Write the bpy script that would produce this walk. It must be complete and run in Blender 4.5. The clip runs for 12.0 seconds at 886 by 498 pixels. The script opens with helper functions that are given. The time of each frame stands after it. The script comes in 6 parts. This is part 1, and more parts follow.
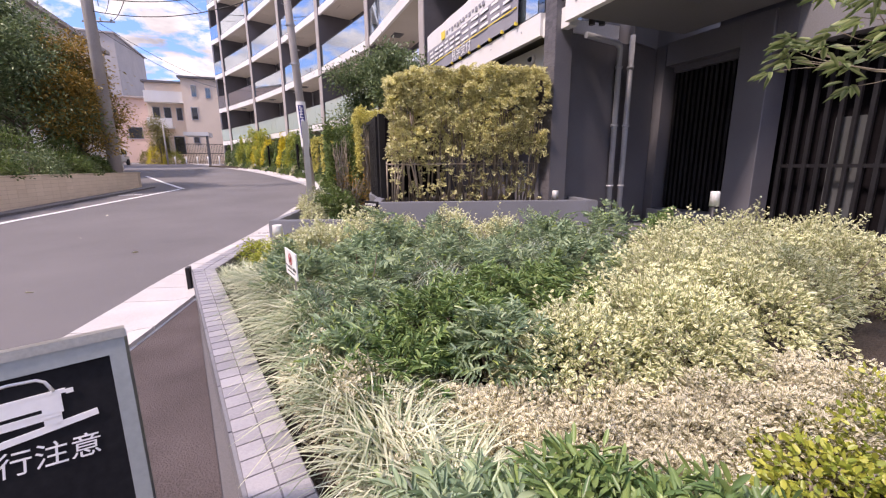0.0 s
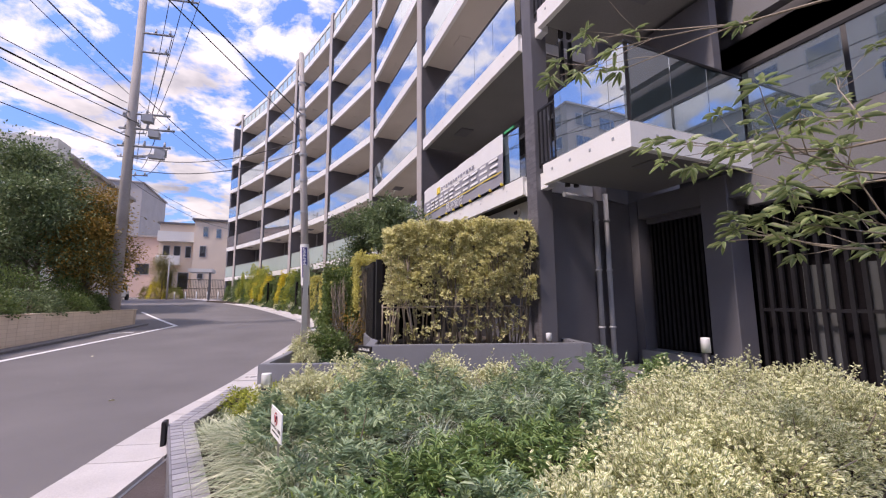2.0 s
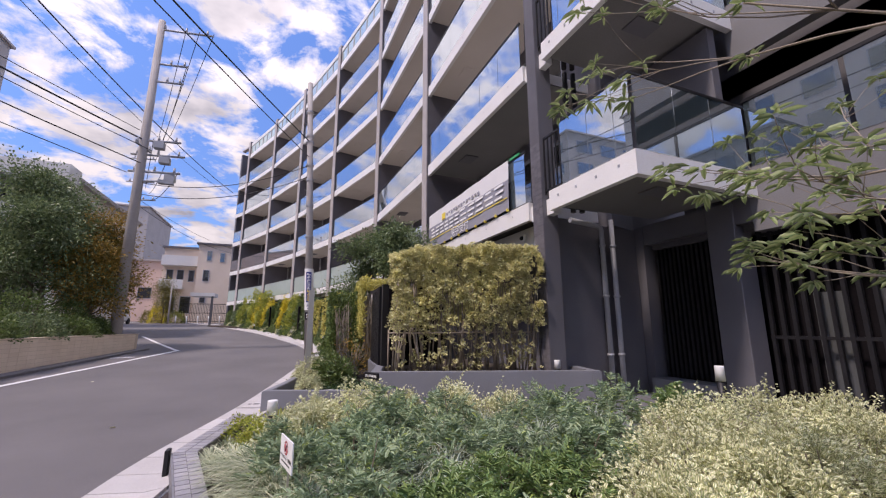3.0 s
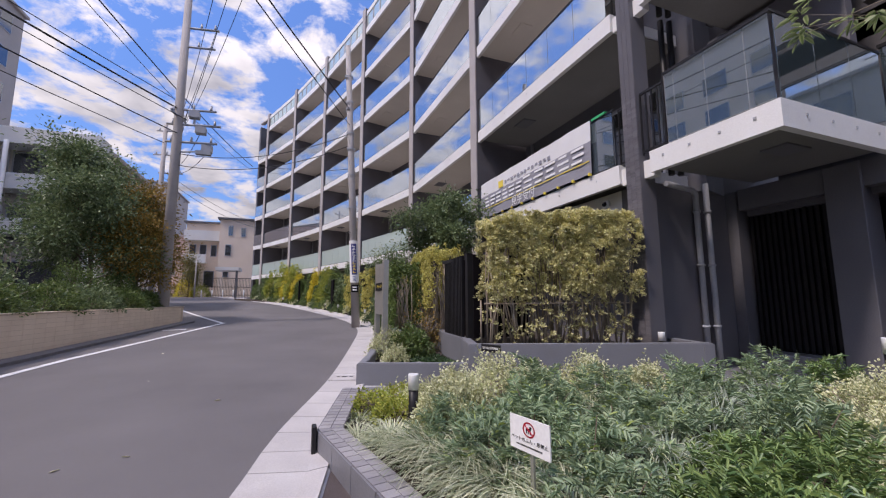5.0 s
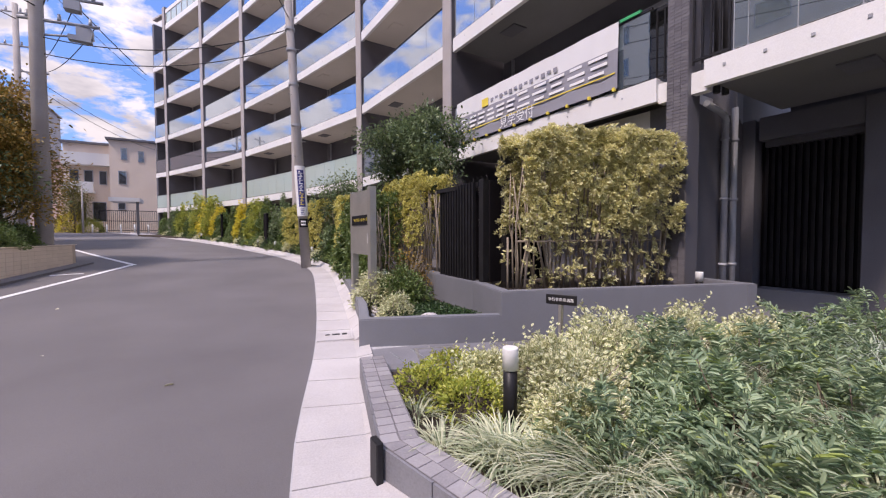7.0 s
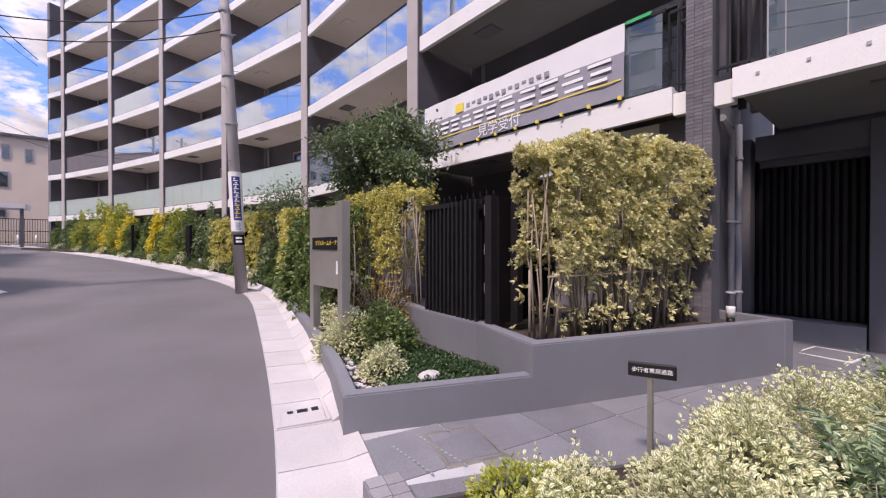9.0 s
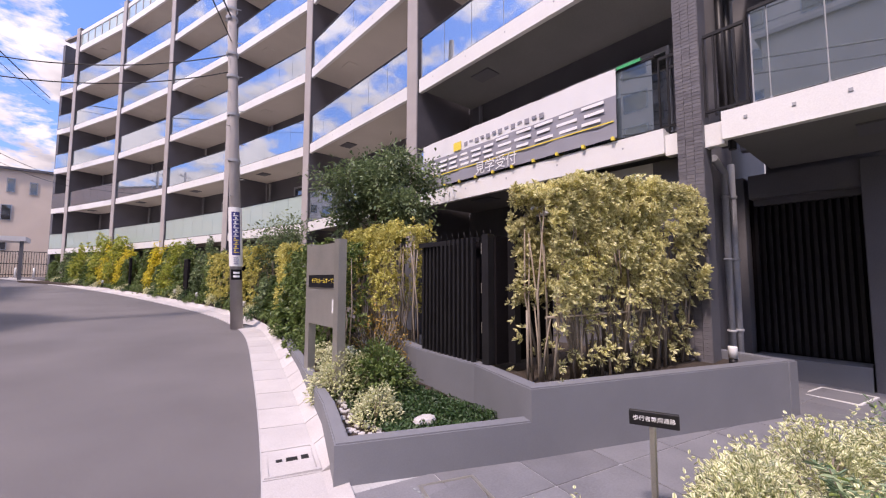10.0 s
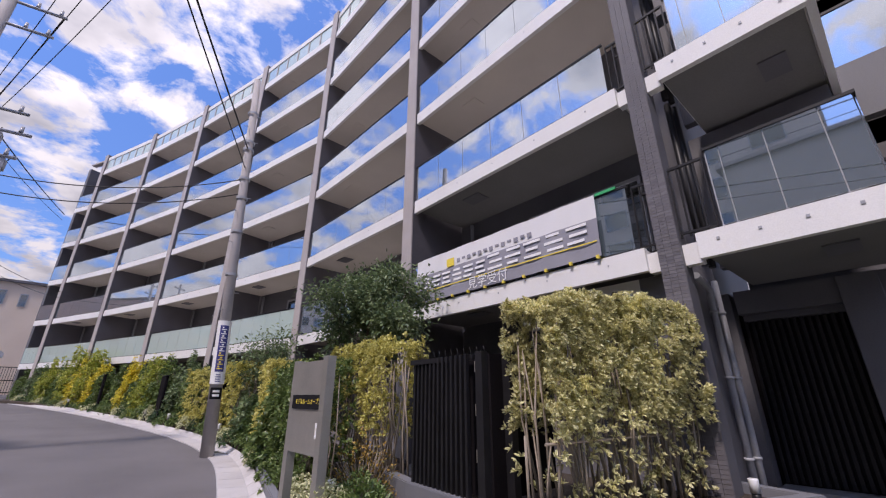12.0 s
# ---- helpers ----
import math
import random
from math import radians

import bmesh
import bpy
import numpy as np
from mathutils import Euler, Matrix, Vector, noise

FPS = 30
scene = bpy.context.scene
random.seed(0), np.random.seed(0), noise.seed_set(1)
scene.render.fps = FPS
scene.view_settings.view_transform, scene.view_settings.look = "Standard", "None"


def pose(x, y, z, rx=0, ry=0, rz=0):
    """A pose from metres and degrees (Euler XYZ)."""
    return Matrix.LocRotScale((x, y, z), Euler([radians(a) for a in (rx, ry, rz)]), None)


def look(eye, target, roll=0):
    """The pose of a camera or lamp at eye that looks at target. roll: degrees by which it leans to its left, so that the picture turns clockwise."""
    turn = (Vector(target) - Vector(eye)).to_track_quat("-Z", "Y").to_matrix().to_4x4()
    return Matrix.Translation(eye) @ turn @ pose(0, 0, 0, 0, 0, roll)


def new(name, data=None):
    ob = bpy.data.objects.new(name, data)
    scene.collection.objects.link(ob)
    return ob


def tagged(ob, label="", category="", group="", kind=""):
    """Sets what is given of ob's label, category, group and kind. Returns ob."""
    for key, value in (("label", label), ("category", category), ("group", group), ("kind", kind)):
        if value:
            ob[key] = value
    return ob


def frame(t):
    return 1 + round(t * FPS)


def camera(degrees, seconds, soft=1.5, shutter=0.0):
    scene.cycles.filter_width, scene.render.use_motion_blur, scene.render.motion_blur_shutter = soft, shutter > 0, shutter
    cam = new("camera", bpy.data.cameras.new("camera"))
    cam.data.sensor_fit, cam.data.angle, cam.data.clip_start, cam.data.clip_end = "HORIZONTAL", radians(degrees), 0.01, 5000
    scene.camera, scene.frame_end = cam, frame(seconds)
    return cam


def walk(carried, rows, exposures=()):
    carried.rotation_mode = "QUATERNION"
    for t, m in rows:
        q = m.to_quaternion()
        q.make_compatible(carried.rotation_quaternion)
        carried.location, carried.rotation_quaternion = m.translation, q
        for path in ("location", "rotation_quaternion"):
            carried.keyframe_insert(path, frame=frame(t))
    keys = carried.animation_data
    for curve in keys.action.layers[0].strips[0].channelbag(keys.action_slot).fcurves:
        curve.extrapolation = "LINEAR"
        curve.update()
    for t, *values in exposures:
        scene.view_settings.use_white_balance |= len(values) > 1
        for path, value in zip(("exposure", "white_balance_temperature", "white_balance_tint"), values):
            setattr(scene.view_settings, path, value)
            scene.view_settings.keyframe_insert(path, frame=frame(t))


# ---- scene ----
cam = camera(96.4, 12.0, 1.2)
PATH = [
    (0, (0.069, 0.21, 1.218), (0.794, 2.028, 0.808), -0.5),
    (0.5, (0.061, 0.193, 1.251), (0.814, 2.025, 0.97), -0.4),
    (1, (0.043, 0.158, 1.308), (0.809, 2.003, 1.208), -0.3),
    (1.5, (0.048, 0.135, 1.34), (0.815, 1.981, 1.424), -0.3),
    (2, (0.055, 0.109, 1.365), (0.814, 1.941, 1.62), -0.4),
    (2.5, (0.044, 0.107, 1.366), (0.796, 1.923, 1.736), -0.3),
    (4.3, (-0.62, 0.595, 1.326), (0.098, 2.422, 1.71), -0.3),
    (4.5, (-0.778, 0.723, 1.309), (-0.065, 2.559, 1.658), -0.2),
    (5, (-1.127, 1.036, 1.315), (-0.422, 2.89, 1.568), -0.2),
    (5.5, (-1.374, 1.499, 1.314), (-0.656, 3.361, 1.449), -0.2),
    (6, (-1.587, 1.927, 1.316), (-0.813, 3.771, 1.35), -0.2),
    (6.5, (-1.662, 2.345, 1.313), (-0.774, 4.137, 1.277), -0.2),
    (7, (-1.671, 2.837, 1.33), (-0.634, 4.546, 1.26), -0.2),
    (7.2, (-1.683, 3.033, 1.338), (-0.588, 4.705, 1.269), -0.2),
    (9, (-1.565, 4.271, 1.541), (-0.277, 5.8, 1.528), -0.0),
    (9.5, (-1.525, 4.277, 1.562), (-0.237, 5.807, 1.612), -0.1),
    (10, (-1.536, 4.261, 1.61), (-0.249, 5.784, 1.761), 0.1),
    (10.5, (-1.539, 4.228, 1.646), (-0.262, 5.734, 1.961), 0.1),
    (11, (-1.53, 4.198, 1.659), (-0.272, 5.674, 2.148), 0.1),
    (11.5, (-1.536, 4.193, 1.663), (-0.296, 5.638, 2.275), 0.1),
    (12, (-1.559, 4.211, 1.639), (-0.328, 5.624, 2.339), 0.1),
]
# the film's camera exposes longer while it looks down
EXPOSE = [(0, 1.5, 7000, 28), (0.5, 1.41, 6950, 28), (1.0, 1.32, 6900, 28), (1.5, 1.28, 6850, 27), (2.5, 1.08, 6750, 26), (4.5, 0.8, 6550, 22), (5.5, 0.92, 6450, 22), (7.0, 1.13, 6700, 26), (9.0, 1.22, 6750, 28), (10.0, 1.3, 6850, 30), (10.8, 1.14, 6750, 29), (12.0, 0.86, 6450, 24)]
walk(cam, [(t, look(eye, target, roll)) for t, eye, target, roll in PATH], EXPOSE)


# ---- daylight ----
SUN = Vector((-0.56, -0.16, 0.8)).normalized()
world = bpy.data.worlds.new("sky")
scene.world = world
world.use_nodes = True
wn, wl = world.node_tree.nodes, world.node_tree.links
wn.clear()
w_out, w_bg = wn.new("ShaderNodeOutputWorld"), wn.new("ShaderNodeBackground")
w_sky = wn.new("ShaderNodeTexSky")
w_sky.sky_type, w_sky.sun_disc = "NISHITA", False
w_sky.sun_elevation, w_sky.sun_rotation = math.asin(SUN.z), math.atan2(SUN.x, SUN.y)
w_tc, w_sep, w_add = wn.new("ShaderNodeTexCoord"), wn.new("ShaderNodeSeparateXYZ"), wn.new("ShaderNodeMath")
w_dx, w_dy, w_comb = wn.new("ShaderNodeMath"), wn.new("ShaderNodeMath"), wn.new("ShaderNodeCombineXYZ")
w_add.operation, w_dx.operation, w_dy.operation = "ADD", "DIVIDE", "DIVIDE"
w_add.inputs[1].default_value = 0.22
wl.new(w_tc.outputs["Generated"], w_sep.inputs[0])
wl.new(w_sep.outputs["Z"], w_add.inputs[0])
wl.new(w_sep.outputs["X"], w_dx.inputs[0]), wl.new(w_add.outputs[0], w_dx.inputs[1])
wl.new(w_sep.outputs["Y"], w_dy.inputs[0]), wl.new(w_add.outputs[0], w_dy.inputs[1])
wl.new(w_dx.outputs[0], w_comb.inputs[0]), wl.new(w_dy.outputs[0], w_comb.inputs[1])
w_noise, w_ramp, w_shade = wn.new("ShaderNodeTexNoise"), wn.new("ShaderNodeValToRGB"), wn.new("ShaderNodeTexNoise")
w_noise.inputs["Scale"].default_value, w_noise.inputs["Detail"].default_value, w_noise.inputs["Roughness"].default_value = 4.2, 10, 0.62
w_noise.inputs["Distortion"].default_value = 0.25
w_shade.inputs["Scale"].default_value, w_shade.inputs["Detail"].default_value = 3.4, 5
w_ramp.color_ramp.elements[0].position, w_ramp.color_ramp.elements[1].position = 0.445, 0.545
wl.new(w_comb.outputs[0], w_noise.inputs["Vector"]), wl.new(w_comb.outputs[0], w_shade.inputs["Vector"])
wl.new(w_noise.outputs["Fac"], w_ramp.inputs[0])
w_cloud, w_mix = wn.new("ShaderNodeValToRGB"), wn.new("ShaderNodeMix")
w_cloud.color_ramp.elements[0].position, w_cloud.color_ramp.elements[1].position = 0.3, 0.56
w_cloud.color_ramp.elements[0].color, w_cloud.color_ramp.elements[1].color = (1.8, 1.88, 2.1, 1), (4.3, 4.25, 4.25, 1)
w_mix.data_type = "RGBA"
w_blue = wn.new("ShaderNodeMix")
w_blue.data_type, w_blue.blend_type = "RGBA", "MULTIPLY"
w_blue.inputs[0].default_value = 1.0
w_blue.inputs[7].default_value = (0.5, 0.7, 1.0, 1)
wl.new(w_sky.outputs[0], w_blue.inputs[6])
wl.new(w_shade.outputs["Fac"], w_cloud.inputs[0])
wl.new(w_ramp.outputs[0], w_mix.inputs[0]), wl.new(w_blue.outputs[2], w_mix.inputs[6]), wl.new(w_cloud.outputs[0], w_mix.inputs[7])
w_grade, w_lift = wn.new("ShaderNodeMath"), wn.new("ShaderNodeVectorMath")
w_grade.operation, w_lift.operation = "MULTIPLY_ADD", "SCALE"
w_grade.inputs[1].default_value, w_grade.inputs[2].default_value = 1.0, 0.7
wl.new(w_sep.outputs["Z"], w_grade.inputs[0]), wl.new(w_mix.outputs[2], w_lift.inputs[0]), wl.new(w_grade.outputs[0], w_lift.inputs["Scale"])
wl.new(w_lift.outputs[0], w_bg.inputs[0]), wl.new(w_bg.outputs[0], w_out.inputs[0])
w_bg.inputs[1].default_value = 0.11
sun = new("sun", bpy.data.lights.new("sun", "SUN"))
sun.data.energy, sun.data.angle, sun.data.color = 1.7, radians(6.0), (1.0, 0.92, 0.82)
sun.matrix_world = look(SUN * 50, (0, 0, 0))


# ---- materials ----
def material(name, rough=0.6, metal=0.0, spec=0.5):
    m = bpy.data.materials.new(name)
    m.use_nodes = True
    b = m.node_tree.nodes["Principled BSDF"]
    b.inputs["Roughness"].default_value, b.inputs["Metallic"].default_value = rough, metal
    b.inputs["Specular IOR Level"].default_value = spec
    return m, m.node_tree.nodes, m.node_tree.links, b


def surface(name, dark, light, scale=6.0, fine=60.0, rough=0.7, metal=0.0, bump=0.15, dist=0.01, piece=0.0, spec=0.5, streak=False):
    """Two scales of colour variation and relief; piece: how much single pieces differ."""
    m, n, l, b = material(name, rough, metal, spec)
    tc = n.new("ShaderNodeTexCoord")
    mp = n.new("ShaderNodeMapping")
    geo = n.new("ShaderNodeNewGeometry")
    l.new(geo.outputs["Position"], mp.inputs[0])
    if streak:
        mp.inputs["Scale"].default_value = (1, 1, 0.15)
    big, small = n.new("ShaderNodeTexNoise"), n.new("ShaderNodeTexNoise")
    big.inputs["Scale"].default_value, big.inputs["Detail"].default_value = scale, 5
    small.inputs["Scale"].default_value, small.inputs["Detail"].default_value = fine, 4
    l.new(mp.outputs[0], big.inputs["Vector"]), l.new(geo.outputs["Position"], small.inputs["Vector"])
    mean = n.new("ShaderNodeMath")
    mean.operation = "MULTIPLY_ADD"
    mean.inputs[1].default_value = 0.5
    l.new(small.outputs["Fac"], mean.inputs[0])
    half = n.new("ShaderNodeMath")
    half.operation, half.inputs[1].default_value = "MULTIPLY", 0.5
    l.new(big.outputs["Fac"], half.inputs[0]), l.new(half.outputs[0], mean.inputs[2])
    fac = mean
    if piece:
        info = n.new("ShaderNodeObjectInfo")
        sh = n.new("ShaderNodeMath")
        sh.operation, sh.inputs[1].default_value = "MULTIPLY_ADD", piece
        off = n.new("ShaderNodeMath")
        off.operation, off.inputs[1].default_value = "SUBTRACT", piece / 2
        l.new(info.outputs["Random"], sh.inputs[0]), l.new(mean.outputs[0], sh.inputs[2]), l.new(sh.outputs[0], off.inputs[0])
        fac = off
    ramp = n.new("ShaderNodeValToRGB")
    ramp.color_ramp.elements[0].position, ramp.color_ramp.elements[1].position = 0.3, 0.7
    ramp.color_ramp.elements[0].color, ramp.color_ramp.elements[1].color = (*dark, 1), (*light, 1)
    l.new(fac.outputs[0], ramp.inputs[0]), l.new(ramp.outputs[0], b.inputs["Base Color"])
    if bump:
        bp = n.new("ShaderNodeBump")
        bp.inputs["Strength"].default_value, bp.inputs["Distance"].default_value = bump, dist
        l.new(small.outputs["Fac"], bp.inputs["Height"]), l.new(bp.outputs[0], b.inputs["Normal"])
    return m


def leaf_material(name, inner, outer, rim=None, rough=0.45, through_light=0.25, dead=None):
    """Leaves: colour varies leaf by leaf from inner to outer; rim: the colour of a variegated margin."""
    m, n, l, b = material(name, rough)
    geo, ramp = n.new("ShaderNodeNewGeometry"), n.new("ShaderNodeValToRGB")
    ramp.color_ramp.elements[0].color, ramp.color_ramp.elements[1].color = (*inner, 1), (*outer, 1)
    if dead:
        e = ramp.color_ramp.elements.new(0.93)
        e.color = (*outer, 1)
        ramp.color_ramp.elements[-1].color = (*dead, 1)
    l.new(geo.outputs["Random Per Island"], ramp.inputs[0])
    colour = ramp.outputs[0]
    nz = n.new("ShaderNodeTexNoise")
    nz.inputs["Scale"].default_value, nz.inputs["Detail"].default_value = 2.2, 3
    l.new(geo.outputs["Position"], nz.inputs["Vector"])
    if rim:
        at = n.new("ShaderNodeAttribute")
        at.attribute_name = "rim"
        st = n.new("ShaderNodeMapRange")
        st.inputs["From Min"].default_value, st.inputs["From Max"].default_value = 0.3, 0.62
        l.new(at.outputs["Fac"], st.inputs[0])
        mx = n.new("ShaderNodeMix")
        mx.data_type = "RGBA"
        l.new(st.outputs[0], mx.inputs[0]), l.new(colour, mx.inputs[6])
        mx.inputs[7].default_value = (*rim, 1)
        colour = mx.outputs[2]
    hs = n.new("ShaderNodeHueSaturation")
    mr = n.new("ShaderNodeMapRange")
    mr.inputs["From Min"].default_value, mr.inputs["From Max"].default_value = 0.3, 0.7
    mr.inputs["To Min"].default_value, mr.inputs["To Max"].default_value = 0.8, 1.2
    l.new(nz.outputs["Fac"], mr.inputs[0]), l.new(mr.outputs[0], hs.inputs["Value"]), l.new(colour, hs.inputs["Color"])
    l.new(hs.outputs[0], b.inputs["Base Color"])
    tr, mix, out = n.new("ShaderNodeBsdfTranslucent"), n.new("ShaderNodeMixShader"), n["Material Output"]
    mix.inputs[0].default_value = through_light
    l.new(hs.outputs[0], tr.inputs[0]), l.new(b.outputs[0], mix.inputs[1]), l.new(tr.outputs[0], mix.inputs[2])
    l.new(mix.outputs[0], out.inputs[0])
    return m


def glass_material(name, tint, gloss, rough=0.02, clear=0.0, most=0.8):
    """A reflecting balcony pane: mirror gloss over a tinted body, in part see-through."""
    m, n, l, b = material(name, 0.1, 0.0, 0.25)
    b.inputs["Base Color"].default_value = (*tint, 1)
    gl, mix, out = n.new("ShaderNodeBsdfGlossy"), n.new("ShaderNodeMixShader"), n["Material Output"]
    gl.inputs["Color"].default_value, gl.inputs["Roughness"].default_value = (0.86, 0.93, 1.0, 1), rough
    lw, mr = n.new("ShaderNodeLayerWeight"), n.new("ShaderNodeMapRange")
    lw.inputs[0].default_value = 0.35
    mr.inputs["To Min"].default_value, mr.inputs["To Max"].default_value = gloss, most
    l.new(lw.outputs["Fresnel"], mr.inputs[0]), l.new(mr.outputs[0], mix.inputs[0])
    tp, mix2 = n.new("ShaderNodeBsdfTransparent"), n.new("ShaderNodeMixShader")
    tp.inputs[0].default_value = (0.75, 0.85, 0.85, 1)
    mix2.inputs[0].default_value = clear
    l.new(b.outputs[0], mix2.inputs[1]), l.new(tp.outputs[0], mix2.inputs[2])
    l.new(mix2.outputs[0], mix.inputs[1]), l.new(gl.outputs[0], mix.inputs[2]), l.new(mix.outputs[0], out.inputs[0])
    return m


ASPHALT = surface("asphalt", (0.1, 0.094, 0.097), (0.17, 0.16, 0.164), 0.6, 180, 0.85, bump=0.5, dist=0.006)
GRAVEL = surface("gravel", (0.05, 0.038, 0.037), (0.12, 0.095, 0.093), 2.5, 120, 0.9, bump=0.8, dist=0.012)
CONCRETE = surface("gutter_concrete", (0.4, 0.38, 0.378), (0.56, 0.54, 0.53), 2.0, 90, 0.85, piece=0.1, bump=0.2)
PALE_TILE = surface("pale_tile", (0.24, 0.23, 0.245), (0.36, 0.345, 0.36), 3, 80, 0.3, piece=0.4)
GROUT = surface("grout", (0.12, 0.115, 0.12), (0.2, 0.19, 0.2), 8, 90, 0.9)
SLATE = surface("slate_paving", (0.14, 0.14, 0.155), (0.22, 0.22, 0.24), 2.2, 70, 0.6, piece=0.2, bump=0.12)
JOINT = surface("paving_joint", (0.36, 0.36, 0.37), (0.5, 0.5, 0.51), 5, 80, 0.9)
GREY_PAINT = surface("grey_render", (0.15, 0.155, 0.175), (0.205, 0.21, 0.23), 1.5, 160, 0.7, bump=0.25, dist=0.004)
DARK_WALL = surface("dark_wall_tile", (0.1, 0.097, 0.11), (0.15, 0.147, 0.16), 1.2, 60, 0.6, bump=0.15)
PIER = surface("pier_tile", (0.095, 0.09, 0.1), (0.15, 0.142, 0.155), 1.5, 50, 0.5, piece=0.35)
PIER_FACE = surface("pier_face", (0.34, 0.31, 0.3), (0.46, 0.42, 0.4), 1.5, 60, 0.6, bump=0.2)
WHITE = surface("white_fascia", (0.66, 0.655, 0.645), (0.8, 0.795, 0.785), 0.8, 70, 0.6, bump=0.08, streak=True)
# warm bounced sunlight under the upper balconies is part of this colour
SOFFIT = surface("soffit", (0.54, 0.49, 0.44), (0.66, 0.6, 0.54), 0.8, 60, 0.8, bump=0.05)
BLACK = surface("black_metal", (0.01, 0.0095, 0.011), (0.02, 0.0195, 0.022), 5, 90, 0.45, metal=0.0, bump=0.05, spec=0.3)
# black of the fence panels; in the entrance recess it also carries the shade
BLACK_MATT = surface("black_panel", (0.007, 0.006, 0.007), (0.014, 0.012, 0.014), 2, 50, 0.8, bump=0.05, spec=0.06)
PIPE = surface("grey_pipe", (0.3, 0.31, 0.34), (0.42, 0.43, 0.46), 2, 40, 0.35, bump=0.05)
STEEL = surface("brushed_steel", (0.35, 0.34, 0.31), (0.5, 0.48, 0.44), 3, 120, 0.38, metal=0.65, bump=0.05)
POLE = surface("concrete_pole", (0.3, 0.28, 0.27), (0.46, 0.43, 0.42), 1.2, 60, 0.85, bump=0.25)
PLASTIC = surface("white_plastic", (0.72, 0.72, 0.72), (0.86, 0.86, 0.86), 4, 60, 0.35, bump=0.03)
INK = surface("dark_ink", (0.008, 0.008, 0.01), (0.018, 0.018, 0.021), 5, 60, 0.6, bump=0, spec=0.12)
WHITE_INK = surface("white_ink", (0.75, 0.75, 0.76), (0.85, 0.85, 0.86), 5, 60, 0.6, bump=0)
RED = surface("red_ink", (0.42, 0.01, 0.03), (0.55, 0.02, 0.05), 5, 60, 0.5, bump=0)
YELLOW = surface("yellow_ink", (0.75, 0.58, 0.05), (0.85, 0.68, 0.1), 5, 60, 0.5, bump=0)
NAVY = surface("navy_ink", (0.03, 0.035, 0.16), (0.05, 0.06, 0.24), 5, 60, 0.5, bump=0)
GREEN_PLASTIC = surface("green_strip", (0.02, 0.3, 0.1), (0.04, 0.42, 0.16), 5, 60, 0.4, bump=0)
CLOTH_WHITE = surface("banner_cloth", (0.64, 0.64, 0.65), (0.74, 0.74, 0.75), 1.5, 120, 0.75, bump=0.02)
CLOTH_DARK = surface("banner_dark", (0.22, 0.22, 0.26), (0.3, 0.3, 0.34), 1.5, 120, 0.75, bump=0.02)
SIGN_GREY = surface("sign_frame", (0.3, 0.33, 0.33), (0.4, 0.43, 0.43), 2, 60, 0.4, metal=0.3, bump=0.05)
SOIL = surface("soil", (0.03, 0.022, 0.016), (0.08, 0.06, 0.045), 5, 60, 0.95, bump=0.9, dist=0.03)
BARK = surface("bark", (0.09, 0.07, 0.05), (0.2, 0.16, 0.12), 9, 70, 0.9, bump=0.6)
TWIG = surface("twig", (0.2, 0.16, 0.12), (0.36, 0.31, 0.25), 9, 70, 0.85, bump=0.3)
BEIGE_TILE = surface("beige_tile", (0.7, 0.57, 0.44), (0.84, 0.7, 0.56), 2, 60, 0.6, piece=0.15, bump=0.1)
PAINT = surface("road_paint", (0.6, 0.6, 0.6), (0.82, 0.82, 0.82), 6, 90, 0.7, bump=0.3)
HOUSE = surface("house_render", (0.68, 0.57, 0.47), (0.8, 0.68, 0.57), 0.6, 40, 0.8, bump=0.15)
HOUSE_PINK = surface("pink_render", (0.6, 0.44, 0.38), (0.72, 0.55, 0.48), 0.6, 40, 0.8, bump=0.15)
HOUSE_GREY = surface("grey_house", (0.35, 0.33, 0.32), (0.48, 0.45, 0.44), 0.6, 40, 0.8, bump=0.15)
NEIGHBOUR = surface("neighbour_wall", (0.46, 0.42, 0.38), (0.6, 0.55, 0.5), 0.5, 40, 0.8, bump=0.1)
CAR_PAINT = surface("car_paint", (0.75, 0.75, 0.75), (0.8, 0.8, 0.8), 1, 20, 0.15, bump=0)
RUBBER = surface("rubber", (0.015, 0.015, 0.015), (0.03, 0.03, 0.03), 8, 60, 0.8)
WINDOW = glass_material("window_glass", (0.02, 0.022, 0.025), 0.12)
GLASS = glass_material("balcony_glass", (0.09, 0.12, 0.13), 0.5, clear=0.25)
SMOKED = glass_material("smoked_glass", (0.085, 0.09, 0.092), 0.03, 0.06, most=0.16)
# darkened soffit copy: shade under the lower balconies is put into the colour
SOFFIT_SHADED = surface("shaded_soffit", (0.15, 0.147, 0.143), (0.21, 0.206, 0.202), 0.8, 60, 0.8, bump=0.05)
FROSTED = glass_material("frosted_glass", (0.46, 0.58, 0.53), 0.16, 0.08)
WIRE = surface("cable", (0.012, 0.012, 0.014), (0.03, 0.03, 0.03), 5, 50, 0.6, bump=0)

L_CREAM = leaf_material("cream_variegated_leaf", (0.24, 0.3, 0.12), (0.46, 0.49, 0.22), (0.84, 0.82, 0.56), 0.5)
L_PALE = leaf_material("pale_variegated_leaf", (0.32, 0.32, 0.17), (0.56, 0.53, 0.34), (0.86, 0.8, 0.64), 0.5)
L_DARK = leaf_material("dark_lance_leaf", (0.15, 0.24, 0.14), (0.4, 0.5, 0.3), None, 0.45, 0.3, dead=(0.4, 0.5, 0.12))
L_FRESH = leaf_material("fresh_lance_leaf", (0.1, 0.19, 0.07), (0.27, 0.37, 0.12), None, 0.35)
